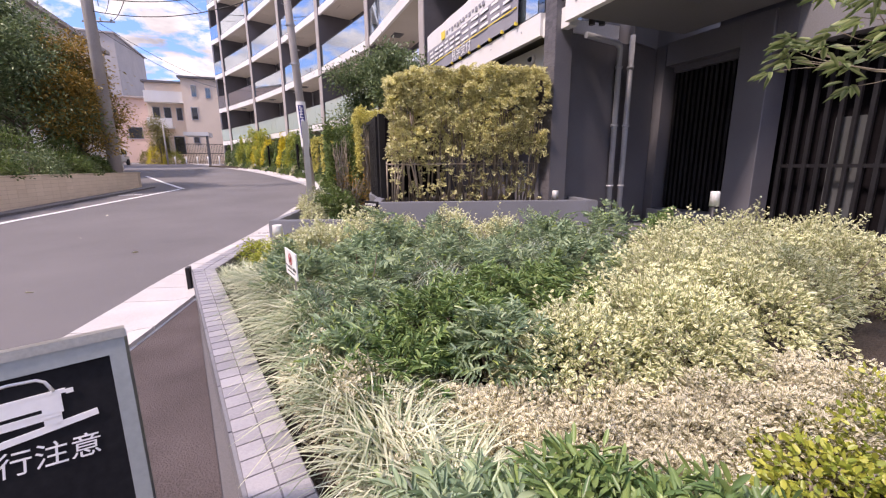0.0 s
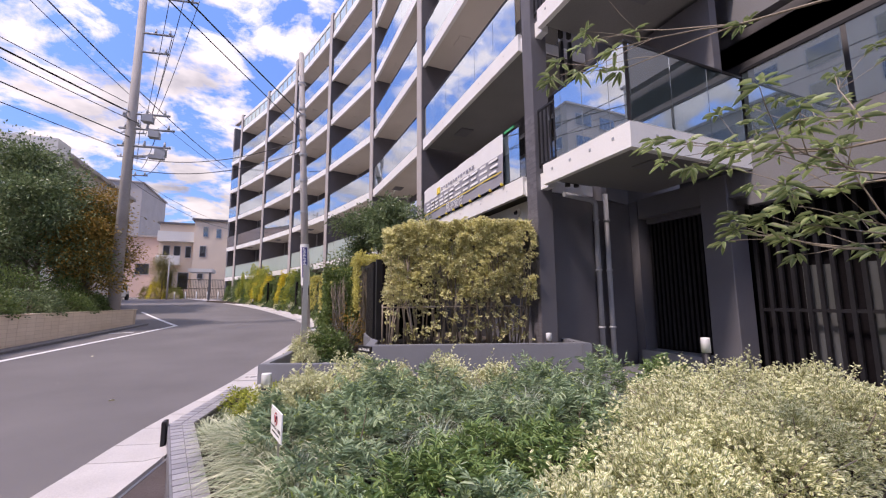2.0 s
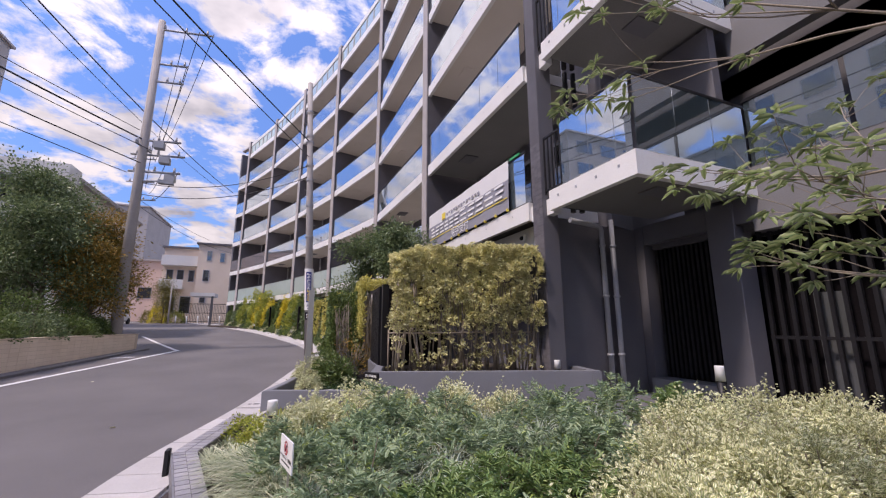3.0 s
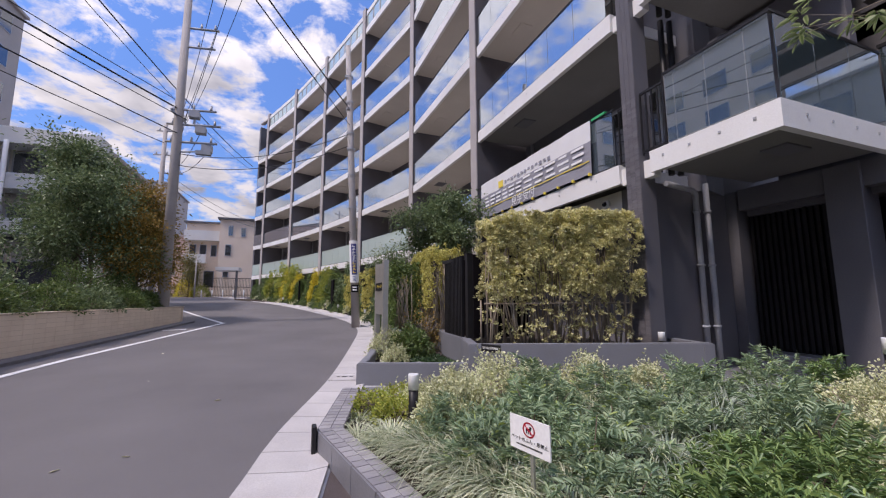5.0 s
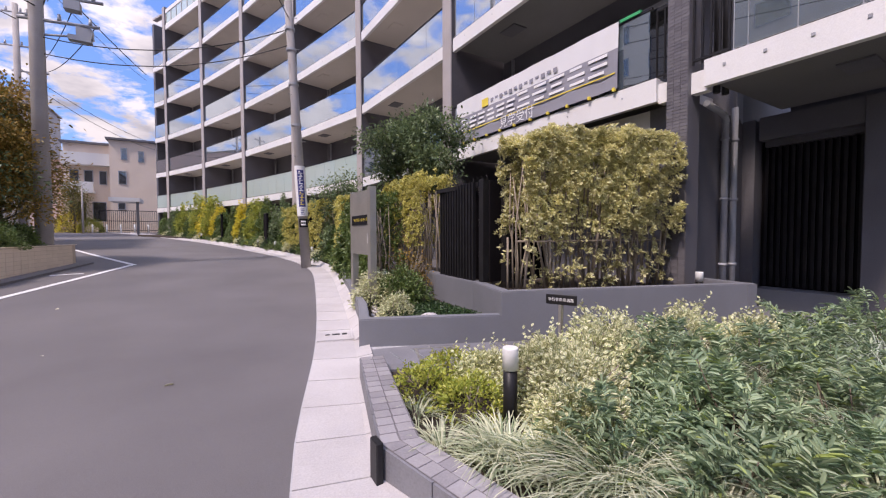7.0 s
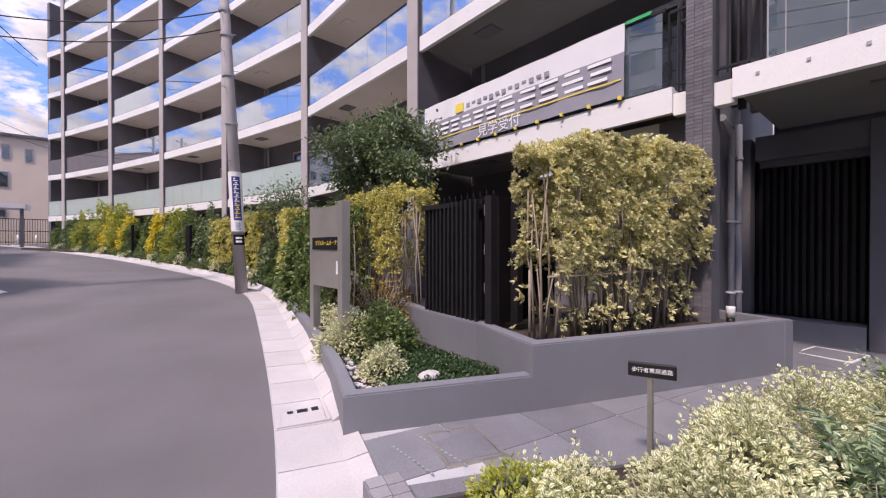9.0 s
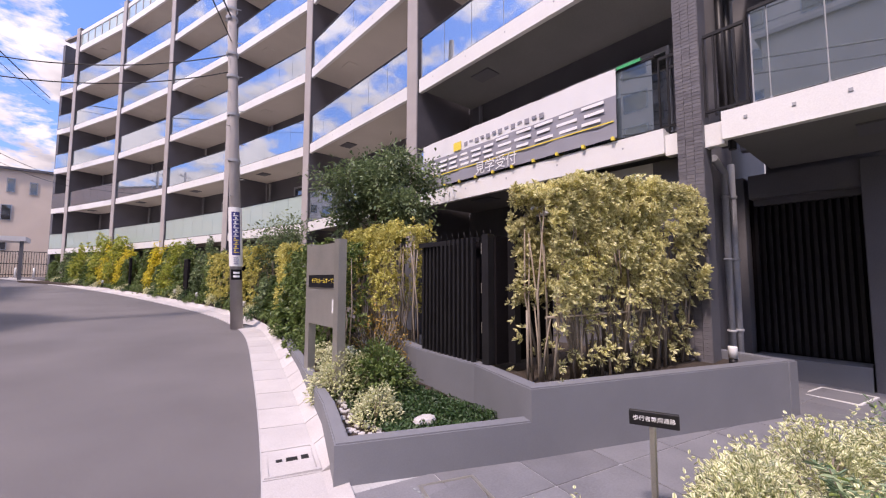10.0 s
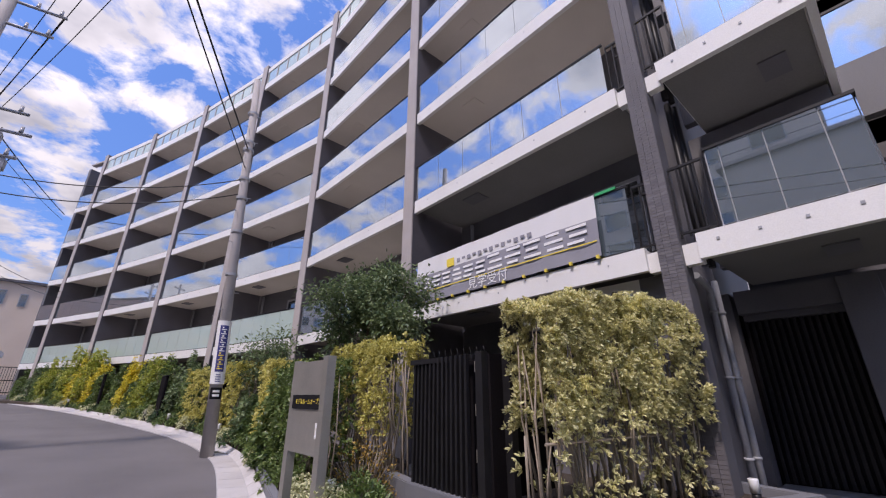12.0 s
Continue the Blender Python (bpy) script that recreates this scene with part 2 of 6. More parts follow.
L_SEDGE = leaf_material("sedge_blade", (0.17, 0.24, 0.12), (0.76, 0.76, 0.56), None, 0.5)
L_MONDO = leaf_material("grey_green_blade", (0.17, 0.22, 0.16), (0.5, 0.56, 0.45), None, 0.4)
L_LIME = leaf_material("lime_leaf", (0.2, 0.27, 0.04), (0.5, 0.5, 0.09), None, 0.4)
L_HEDGE = leaf_material("hedge_leaf", (0.24, 0.25, 0.07), (0.6, 0.58, 0.24), (0.88, 0.82, 0.48), 0.4, 0.38)
L_CLIP = leaf_material("clipped_hedge_leaf", (0.2, 0.23, 0.05), (0.56, 0.5, 0.13), (0.72, 0.66, 0.22), 0.4, 0.35)
L_GARDEN = leaf_material("garden_leaf", (0.06, 0.11, 0.03), (0.2, 0.27, 0.08), None, 0.4)
L_GOLD = leaf_material("golden_leaf", (0.42, 0.4, 0.04), (0.88, 0.72, 0.07), None, 0.45)
L_TREE = leaf_material("tree_leaf", (0.075, 0.125, 0.06), (0.25, 0.32, 0.15), None, 0.4, 0.3)
L_AUTUMN = leaf_material("autumn_leaf", (0.13, 0.125, 0.03), (0.5, 0.3, 0.06), None, 0.5)
L_CREEP = leaf_material("groundcover_leaf", (0.02, 0.055, 0.02), (0.07, 0.13, 0.04), None, 0.45)
L_FAR = leaf_material("far_leaf", (0.09, 0.1, 0.03), (0.3, 0.26, 0.06), None, 0.5)
L_NEAR = leaf_material("palmate_leaf", (0.09, 0.15, 0.05), (0.26, 0.34, 0.13), (0.36, 0.41, 0.2), 0.4, 0.4)


# ---- building blocks ----
def gz(x, y):
    """Height of the street, which climbs away from the walk's start."""
    if y < 8:
        return 0.026 * (max(y, -30) - 4.78)
    return 0.084 + 0.035 * (min(y, 75) - 8)


def box(bm, x0, x1, y0, y1, z0, z1, m=None, bevel=0.0):
    vs = [bm.verts.new(Vector(c) if m is None else m @ Vector(c)) for c in
          ((x0, y0, z0), (x1, y0, z0), (x1, y1, z0), (x0, y1, z0), (x0, y0, z1), (x1, y0, z1), (x1, y1, z1), (x0, y1, z1))]
    fs = [bm.faces.new([vs[i] for i in q]) for q in ((3, 2, 1, 0), (4, 5, 6, 7), (0, 1, 5, 4), (1, 2, 6, 5), (2, 3, 7, 6), (3, 0, 4, 7))]
    if bevel:
        es = {e for f in fs for e in f.edges}
        bmesh.ops.bevel(bm, geom=list(es), offset=bevel, segments=1, affect="EDGES")
    return bm


def boxed(*a, **k):
    return box(bmesh.new(), *a, **k)


def prism(bm, pts, z0, z1):
    """A flat-topped body over a plan outline (counter-clockwise)."""
    lo = [bm.verts.new((x, y, z0(x, y) if callable(z0) else z0)) for x, y in pts]
    hi = [bm.verts.new((x, y, z1(x, y) if callable(z1) else z1)) for x, y in pts]
    bm.faces.new(hi), bm.faces.new(lo[::-1])
    for i in range(len(pts)):
        j = (i + 1) % len(pts)
        bm.faces.new((lo[i], lo[j], hi[j], hi[i]))
    return bm


def tube(bm, pts, r0, r1=None, n=8):
    """A round, tapering rod along points."""
    r1 = r0 if r1 is None else r1
    rings = []
    for i, p in enumerate(pts):
        p = Vector(p)
        d = (Vector(pts[min(i + 1, len(pts) - 1)]) - Vector(pts[max(i - 1, 0)])).normalized()
        u = d.cross(Vector((0.31, 0.17, 0.93)) if abs(d.z) < 0.9 else Vector((1, 0, 0))).normalized()
        v = d.cross(u)
        r = r0 + (r1 - r0) * i / max(1, len(pts) - 1)
        rings.append([bm.verts.new(p + r * (math.cos(2 * math.pi * k / n) * u + math.sin(2 * math.pi * k / n) * v)) for k in range(n)])
    for a, b in zip(rings, rings[1:]):
        for k in range(n):
            bm.faces.new((a[k], a[(k + 1) % n], b[(k + 1) % n], b[k])).smooth = True
    bm.faces.new(rings[0]), bm.faces.new(rings[-1][::-1])
    return bm


def mesh_of(name, bm, mat):
    me = bpy.data.meshes.new(name)
    bmesh.ops.recalc_face_normals(bm, faces=bm.faces)
    bm.to_mesh(me)
    bm.free()
    me.materials.append(mat)
    return me


def part(name, bm, mat, parent=None, label=""):
    ob = new(name, mesh_of(name, bm, mat))
    if parent is not None:
        ob.parent = parent
        ob.matrix_parent_inverse = parent.matrix_basis.inverted()
    return tagged(ob, label)


def thing(name, label, category, at=(0, 0, 0), group="", kind=""):
    e = new(name)
    e.empty_display_size = 0.2
    e.location = at
    return tagged(e, label, category, group, kind)


def setting(name, bm, mat, label, category):
    return tagged(part(name, bm, mat), label, category, "", "structure")


def array_mesh(name, verts, quads, mat, rim=None):
    me = bpy.data.meshes.new(name)
    v, q = np.asarray(verts, np.float32).reshape(-1, 3), np.asarray(quads, np.int32).reshape(-1, 4)
    me.vertices.add(len(v)), me.loops.add(q.size), me.polygons.add(len(q))
    me.vertices.foreach_set("co", v.ravel())
    me.loops.foreach_set("vertex_index", q.ravel())
    me.polygons.foreach_set("loop_start", np.arange(0, q.size, 4, dtype=np.int32))
    if rim is not None:
        me.attributes.new("rim", "FLOAT", "POINT").data.foreach_set("value", np.asarray(rim, np.float32).ravel())
    me.update(calc_edges=True)
    me.materials.append(mat)
    return me


rng = np.random.default_rng(7)


def unit(a):
    return a / np.maximum(np.linalg.norm(a, axis=1, keepdims=True), 1e-6)


def leaves(name, P, D, L, W, mat, parent, label="", droop=0.15, fold=0.25, widest=0.45):
    """One joined mesh of folded, pointed leaves at P, growing along D."""
    n = len(P)
    D = unit(D)
    up = unit(rng.normal(size=(n, 3)) * 0.6 + np.array([0, 0, 1.0]))
    S = unit(np.cross(D, up))
    N = np.cross(S, D)
    L = (L * rng.uniform(0.7, 1.25, n))[:, None]
    W = (W * rng.uniform(0.75, 1.2, n))[:, None] / 2
    f = fold * W
    dr = np.array([0, 0, -1.0]) * L * droop
    base, tip = P, P + D * L + dr
    a, b = widest - 0.2, widest + 0.25
    l1, r1 = P + D * L * a + S * W * 0.85 + N * f, P + D * L * a - S * W * 0.85 + N * f
    l2, r2 = P + D * L * b + S * W * 0.75 + N * f + dr * 0.4, P + D * L * b - S * W * 0.75 + N * f + dr * 0.4
    V = np.stack([base, l1, l2, tip, r2, r1], 1).reshape(-1, 3)
    o = (np.arange(n) * 6)[:, None]
    Q = np.concatenate([o + [0, 3, 2, 1], o + [0, 5, 4, 3]])
    rim = np.tile([0.0, 1, 1, 0.15, 1, 1], n)
    ob = new(name, array_mesh(name, V, Q, mat, rim))
    if parent is not None:
        ob.parent = parent
        ob.matrix_parent_inverse = parent.matrix_basis.inverted()
    return tagged(ob, label)


def blades(name, P, D, L, W, mat, parent, label="", seg=4, arch=1.0):
    """One joined mesh of arching grass blades."""
    n = len(P)
    D = unit(D)
    H = D.copy()
    H[:, 2] = 0
    H = unit(H + 1e-4)
    S = np.cross(H, np.array([0, 0, 1.0]))
    L = (L * rng.uniform(0.6, 1.2, n))[:, None]
    rows = []
    for k in range(seg + 1):
        s = k / seg
        c = P + D * L * s + H * L * 0.25 * s * s - np.array([0, 0, 1.0]) * L * arch * 0.55 * s ** 2.2
        w = W * (1 - s ** 2) / 2 + 0.0006
        rows += [c + S * w, c - S * w]
    V = np.stack(rows, 1).reshape(-1, 3)
    o = (np.arange(n) * (2 * seg + 2))[:, None]
    Q = np.concatenate([o + [2 * k, 2 * k + 1, 2 * k + 3, 2 * k + 2] for k in range(seg)])
    ob = new(name, array_mesh(name, V, Q, mat))
    if parent is not None:
        ob.parent = parent
        ob.matrix_parent_inverse = parent.matrix_basis.inverted()
    return tagged(ob, label)


def wobble(P, amp, scale, seed=0.0):
    """Moves points by smooth noise, so that outlines are uneven."""
    out = P.copy()
    for i in range(len(P)):
        v = noise.noise_vector(Vector((P[i] * scale + seed).tolist()))
        out[i] += amp * np.array(v)
    return out


def mound_points(n, cx, cy, rx, ry, z0, h, seed=0.0, turn=0.0):
    """Points in the outer skin of a mound, with outward directions."""
    u = unit(rng.normal(size=(n, 3)))
    u[:, 2] = np.abs(u[:, 2])
    r = rng.uniform(0.72, 1.03, n)[:, None]
    lump = np.array([noise.noise(Vector((a * 2.6 + seed).tolist())) for a in u])[:, None]
    r = r * (1 + 0.34 * lump)
    p = u * r
    c, s = math.cos(turn), math.sin(turn)
    x, y = p[:, 0] * rx, p[:, 1] * ry
    P = np.stack([cx + c * x - s * y, cy + s * x + c * y, z0 + p[:, 2] * h], 1)
    D = np.stack([c * u[:, 0] - s * u[:, 1], s * u[:, 0] + c * u[:, 1], u[:, 2] * 0.6 + 0.25], 1) + rng.normal(size=(n, 3)) * 0.5
    return P, D


def wall_points(n, a, b, thick, z0, z1, sky=0.2):
    """Points in the skin of a clipped hedge from a to b, with outward directions."""
    a, b = np.array(a), np.array(b)
    d = (b - a) / np.linalg.norm(b - a)
    nn = np.array([d[1], -d[0]])
    s, side, z = rng.uniform(-0.01, 1.01, n), rng.uniform(-1, 1, n), rng.uniform(0, 1, n)
    z = z ** 0.8
    face = rng.uniform(0, 1, n)
    top = face < sky
    z = np.where(top, rng.uniform(0.9, 1.03, n), z)
    side = np.where(top, side, np.sign(side) * rng.uniform(0.7, 1.05, n))
    xy = a + s[:, None] * (b - a) + (side * thick / 2)[:, None] * nn
    P = np.concatenate([xy, (z0 + z * (z1 - z0))[:, None]], 1)
    D = np.concatenate([np.where(top, 0.3, 1.0)[:, None] * np.sign(side)[:, None] * nn * np.ones((n, 1)), np.where(top, 1.0, 0.25)[:, None]], 1)
    return wobble(wobble(P, 0.07, 2.2), 0.05, 6.5), D + rng.normal(size=(n, 3)) * 0.55


def rosettes(C, A, k=7, spread=0.9):
    """k leaves round each centre, opening along its axis."""
    A = unit(A)
    T = unit(np.cross(A, rng.normal(size=A.shape)))
    B = np.cross(A, T)
    P, D = [], []
    for i in range(k):
        a = 2 * math.pi * i / k + rng.uniform(-0.3, 0.3, len(C))
        d = A * rng.uniform(0.35, 0.9, len(C))[:, None] + (np.cos(a)[:, None] * T + np.sin(a)[:, None] * B) * spread
        P.append(C + d * 0.006), D.append(d)
    return np.concatenate(P), np.concatenate(D)


def gaps(P, D, scale=2.6, cut=-0.22, seed=3.0):
    """Leaves out points where smooth noise is low, so that holes open."""
    keep = np.array([noise.noise(Vector((p * scale + seed).tolist())) > cut for p in P])
    return P[keep], D[keep]


def stems(name, starts, ends, r, mat, parent, label=""):
    bm = bmesh.new()
    for a, b in zip(starts, ends):
        a, b = Vector(a), Vector(b)
        mid = a.lerp(b, 0.5) + Vector((random.uniform(-1, 1), random.uniform(-1, 1), 0)) * (b - a).length * 0.06
        tube(bm, [a, mid, b], r, r * 0.45, 5)
    return part(name, bm, mat, parent, label)


def along(poly, y):
    """x of a plan line at y."""
    for (x0, y0), (x1, y1) in zip(poly, poly[1:]):
        if y0 <= y <= y1:
            return x0 + (x1 - x0) * (y - y0) / (y1 - y0)
    return poly[0][0] if y < poly[0][1] else poly[-1][0]


def offset(poly, d):
    out = []
    for i, (x, y) in enumerate(poly):
        a, b = poly[max(0, i - 1)], poly[min(len(poly) - 1, i + 1)]
        t = Vector((b[0] - a[0], b[1] - a[1])).normalized()
        out.append((x + t.y * d, y - t.x * d))
    return out


def resample(poly, step):
    out = [poly[0]]
    for a, b in zip(poly, poly[1:]):
        n = max(1, round(math.dist(a, b) / step))
        out += [(a[0] + (b[0] - a[0]) * k / n, a[1] + (b[1] - a[1]) * k / n) for k in range(1, n + 1)]
    return out


def smooth_line(poly, step=0.6):
    """A rounded line through plan points."""
    out = []
    for i in range(len(poly) - 1):
        p0, p1, p2, p3 = (Vector(poly[max(0, min(len(poly) - 1, k))]) for k in (i - 1, i, i + 1, i + 2))
        n = max(1, round((p2 - p1).length / step))
        for k in range(n):
            t = k / n
            v = 0.5 * ((2 * p1) + (p2 - p0) * t + (2 * p0 - 5 * p1 + 4 * p2 - p3) * t * t + (3 * p1 - p0 - 3 * p2 + p3) * t ** 3)
            out.append((v.x, v.y))
    return out + [tuple(poly[-1])]


def ribbon(bm, left, right, lift0, lift1):
    """A solid strip between two plan lines, lying on the street."""
    rows = [[bm.verts.new((x, y, gz(x, y) + h)) for (x, y), h in ((a, lift0), (b, lift0), (b, lift1), (a, lift1))] for a, b in zip(left, right)]
    for p, q in zip(rows, rows[1:]):
        for k in range(4):
            bm.faces.new((p[k], p[(k + 1) % 4], q[(k + 1) % 4], q[k]))
    bm.faces.new(rows[0][::-1]), bm.faces.new(rows[-1])
    return bm


def letters(name, text, size, m, mat, parent, label="", depth=0.001, shear=0.0):
    """Writing in the built-in font as a mesh, facing along m's z."""
    cu = bpy.data.curves.new(name, "FONT")
    cu.body, cu.size, cu.extrude, cu.align_x, cu.align_y, cu.shear = text, size, depth, "CENTER", "CENTER", shear
    tmp = bpy.data.objects.new(name, cu)
    scene.collection.objects.link(tmp)
    dg = bpy.context.evaluated_depsgraph_get()
    me = bpy.data.meshes.new_from_object(tmp.evaluated_get(dg))
    bpy.data.objects.remove(tmp)
    me.materials.clear()
    me.materials.append(mat)
    me.transform(m)
    ob = new(name, me)
    if parent is not None:
        ob.parent = parent
        ob.matrix_parent_inverse = parent.matrix_basis.inverted()
    return tagged(ob, label)


# ---- street ----
bm = bmesh.new()
ys = [-500, -30, -10, 0, 8, 20, 40, 60, 75, 120, 900]
grid = [[bm.verts.new((x, y, gz(x, y))) for x in (-500, -40, -12, -4, 4, 12, 40, 500)] for y in ys]
for r, s in zip(grid, grid[1:]):
    for k in range(len(r) - 1):
        bm.faces.new((r[k], r[k + 1], s[k + 1], s[k]))
setting("ground", bm, ASPHALT, "dark grey asphalt street climbing gently uphill", "road")

ROAD_EDGE = smooth_line([(-7, -20), (-4, -6), (-2.5, 0), (-1.54, 3.88), (-1.21, 5.4), (-0.58, 7.5), (0.1, 10.3), (0.87, 13.9), (1.05, 16),
                         (0.95, 18.5), (0.34, 22.3), (-1.37, 30.1), (-4.1, 39.2), (-7.0, 47.5), (-12, 60), (-17, 72)], 0.6)
gutter = setting("gutter", ribbon(bmesh.new(), ROAD_EDGE, offset(ROAD_EDGE, 0.62), -0.05, 0.008), JOINT, "pale concrete street gutter with joints", "gutter")
g_in, g_mid, g_out = offset(ROAD_EDGE, 0.01), offset(ROAD_EDGE, 0.44), offset(ROAD_EDGE, 0.6)
for i in range(len(ROAD_EDGE) - 1):
    if not -8 < ROAD_EDGE[i][1] < 50:
        continue
    for name, a, b, h0, h1 in (("gutter_stone", g_in, g_mid, 0.02, 0.012), ("kerb_stone", g_mid, g_out, 0.012, 0.12 if ROAD_EDGE[i][1] > 7.4 else 0.04)):
        p = [Vector(a[i]).lerp(Vector(a[i + 1]), 0.012), Vector(a[i]).lerp(Vector(a[i + 1]), 0.988),
             Vector(b[i]).lerp(Vector(b[i + 1]), 0.988), Vector(b[i]).lerp(Vector(b[i + 1]), 0.012)]
        s = bmesh.new()
        lo = [s.verts.new((q.x, q.y, gz(q.x, q.y) - 0.03)) for q in p]
        hi = [s.verts.new((q.x, q.y, gz(q.x, q.y) + h)) for q, h in zip(p, (h0, h0, h1, h1))]
        s.faces.new(hi)
        for k in range(4):
            s.faces.new((lo[k], lo[(k + 1) % 4], hi[(k + 1) % 4], hi[k]))
        part(name, s, CONCRETE, gutter)

# white edge line of the road with its sharp turn
line = [(-6.2, 4.0), (-5.2, 10.9), (-4.35, 14.8), (-3.62, 18.2)]
setting("road_line", ribbon(bmesh.new(), resample(line, 1.0), resample(offset(line, 0.13), 1.0), -0.02, 0.006), PAINT, "worn white painted edge line on asphalt", "road marking")
line = [(-3.55, 18.2), (-5.0, 22.0), (-7.2, 28.0)]
setting("road_line", ribbon(bmesh.new(), resample(line, 1.0), resample(offset(line, 0.13), 1.0), -0.02, 0.0065), PAINT, "white painted line turning into side street", "road marking")
setting("road_dash", ribbon(bmesh.new(), [(-4.9, 16.2), (-4.3, 16.35)], [(-4.9, 16.1), (-4.3, 16.25)], -0.02, 0.006), PAINT, "short worn white dash on asphalt", "road marking")
line = [(-9.5, 58.0), (-20.0, 56.0)]
setting("road_line", ribbon(bmesh.new(), line, offset(line, 0.2), -0.02, 0.006), PAINT, "white stop line across the far crossing", "road marking")

# gravel strip between gutter and planting bed
setting("gravel_strip", prism(bmesh.new(), [(-4.6, -8), (0.9, -8), (0.36, 0), (-0.2, 1.5), (-0.86, 4.8), (-1.05, 3.7), (-1.9, 0), (-3.4, -6)],
                              lambda x, y: gz(x, y) - 0.05, lambda x, y: gz(x, y) + 0.004), GRAVEL, "reddish brown gravel strip beside planting bed", "gravel")

# ---- planting bed ----
BED = [(0.54, -1.5), (3.5, -3.0), (5.6, -1.0), (5.9, 3.2), (4.5, 4.0), (2.6, 4.8), (0.9, 5.65), (-0.47, 6.25), (-0.86, 4.82), (-0.13, 1.53)]
setting("bed_soil", prism(bmesh.new(), BED, lambda x, y: gz(x, y) - 0.05, lambda x, y: gz(x, y) + 0.1), SOIL, "dark garden soil under dense shrubs", "soil")
K_OUT = [(0.54, -1.5), (-0.13, 1.53), (-0.86, 4.82), (-0.47, 6.25)]
K_IN = [(0.735, -1.46), (0.07, 1.57), (-0.65, 4.78), (-0.28, 6.18)]
kerb = setting("bed_kerb", prism(bmesh.new(), K_OUT + K_IN[::-1], lambda x, y: gz(x, y) - 0.05, lambda x, y: gz(x, y) + 0.192), GROUT,
               "low planting bed kerb clad in small tiles", "kerb")
tile_mesh = mesh_of("kerb_tile", boxed(0.002, 0.097, 0.002, 0.097, 0.0, 0.008), PALE_TILE)
for (a, b), (c, d) in zip(zip(K_OUT, K_OUT[1:]), zip(K_IN, K_IN[1:])):
    a, b, c, d = Vector(a), Vector(b), Vector(c), Vector(d)
    n = round((b - a).length / 0.1)
    for k in range(n):
        for j in range(2):
            o = a.lerp(b, k / n).lerp(c.lerp(d, k / n), j / 2)
            t = (b - a).normalized()
            ob = new("tile", tile_mesh)
            ob.parent = kerb
            q = (c - a).normalized()
            ob.matrix_basis = Matrix(((q.x, t.x, 0, o.x), (q.y, t.y, 0, o.y), (0, 0, 1, gz(o.x, o.y) + 0.188), (0, 0, 0, 1)))
# slate slabs on the outer side of the kerb
setting("bed_kerb_back", prism(bmesh.new(), [(-0.47, 6.25), (-0.47, 6.1), (0.9, 5.5), (2.6, 4.65), (4.5, 3.85), (4.5, 4.0), (2.6, 4.8), (0.9, 5.65)], -0.05, lambda x, y: gz(x, y) + 0.12), SLATE, "dark slate edging between bed and passage", "kerb")
for a, b in zip(K_OUT[:3], K_OUT[1:4]):
    a, b = Vector(a), Vector(b)
    t = (b - a).normalized()
    nrm = Vector((-t.y, t.x))
    n = round((b - a).length / 0.4)
    for k in range(n):
        p, q = a.lerp(b, (k + 0.01) / n), a.lerp(b, (k + 0.99) / n)
        s = bmesh.new()
        ring = [p, q, q + nrm * 0.014, p + nrm * 0.014]
        prism(s, [(v.x, v.y) for v in ring], lambda x, y: gz(x, y) - 0.03, lambda x, y: gz(x, y) + 0.187)
        part("slate_slab", s, SLATE, kerb)

# ---- paved passage ----
PASS = [(-0.47, 6.25), (0.9, 5.65), (2.6, 4.8), (4.5, 4.0), (7.0, 2.9), (7.0, 6.2), (5.9, 6.0), (1.3, 6.5), (-0.17, 7.12)]
setting("passage_base", prism(bmesh.new(), PASS, lambda x, y: -0.1, lambda x, y: gz(-0.3, y) + 0.012), JOINT, "pale mortar between dark paving slabs", "pavement")
paving = tagged(new("paving"), "dark slate paving slabs with pale joints", "pavement", "", "structure")
u, v = Vector((0.982, -0.19)), Vector((0.19, 0.982))


def inside(p, poly):
    hit = False
    for (x0, y0), (x1, y1) in zip(poly, poly[1:] + poly[:1]):
        if (y0 > p[1]) != (y1 > p[1]) and p[0] < x0 + (x1 - x0) * (p[1] - y0) / (y1 - y0):
            hit = not hit
    return hit


for i in range(-2, 12):
    for j in range(-3, 5):
        o = Vector((-0.2, 6.95)) + u * (i * 0.74) - v * (j * 0.6)
        ring = [o, o + u * 0.726, o + u * 0.726 - v * 0.586, o - v * 0.586]
        mid = (ring[0] + ring[2]) / 2
        if inside(mid, PASS) or (mid.x > 0.6 and any(inside(p, PASS) for p in ring)):
            part("paving_slab", prism(bmesh.new(), [(p.x, p.y) for p in ring], lambda x, y: -0.05, lambda x, y: gz(-0.3, y) + 0.02), SLATE, paving)


def frame_lid(name, label, cx, cy, w, d, mats, z, turn, pads=()):
    t = thing(name, label, "access cover", (cx, cy, z))
    t.rotation_euler[2] = turn
    bpy.context.view_layer.update()
    b = bmesh.new()
    for x0, x1, y0, y1 in ((-w, w, -d, -d + 0.03), (-w, w, d - 0.03, d), (-w, -w + 0.03, -d + 0.03, d - 0.03), (w - 0.03, w, -d + 0.03, d - 0.03)):
        box(b, x0, x1, y0, y1, -0.04, 0.012)
    fr = part("rim", b, mats[0], None)
    ld = part("lid", boxed(-w + 0.04, w - 0.04, -d + 0.04, d - 0.04, -0.04, 0.008), mats[1])
    obs = [fr, ld]
    for x0, x1, y0, y1 in pads:
        obs.append(part("grip_slot", boxed(x0, x1, y0, y1, 0.0, 0.011), BLACK))
    for o in obs:
        o.parent = t
    return t


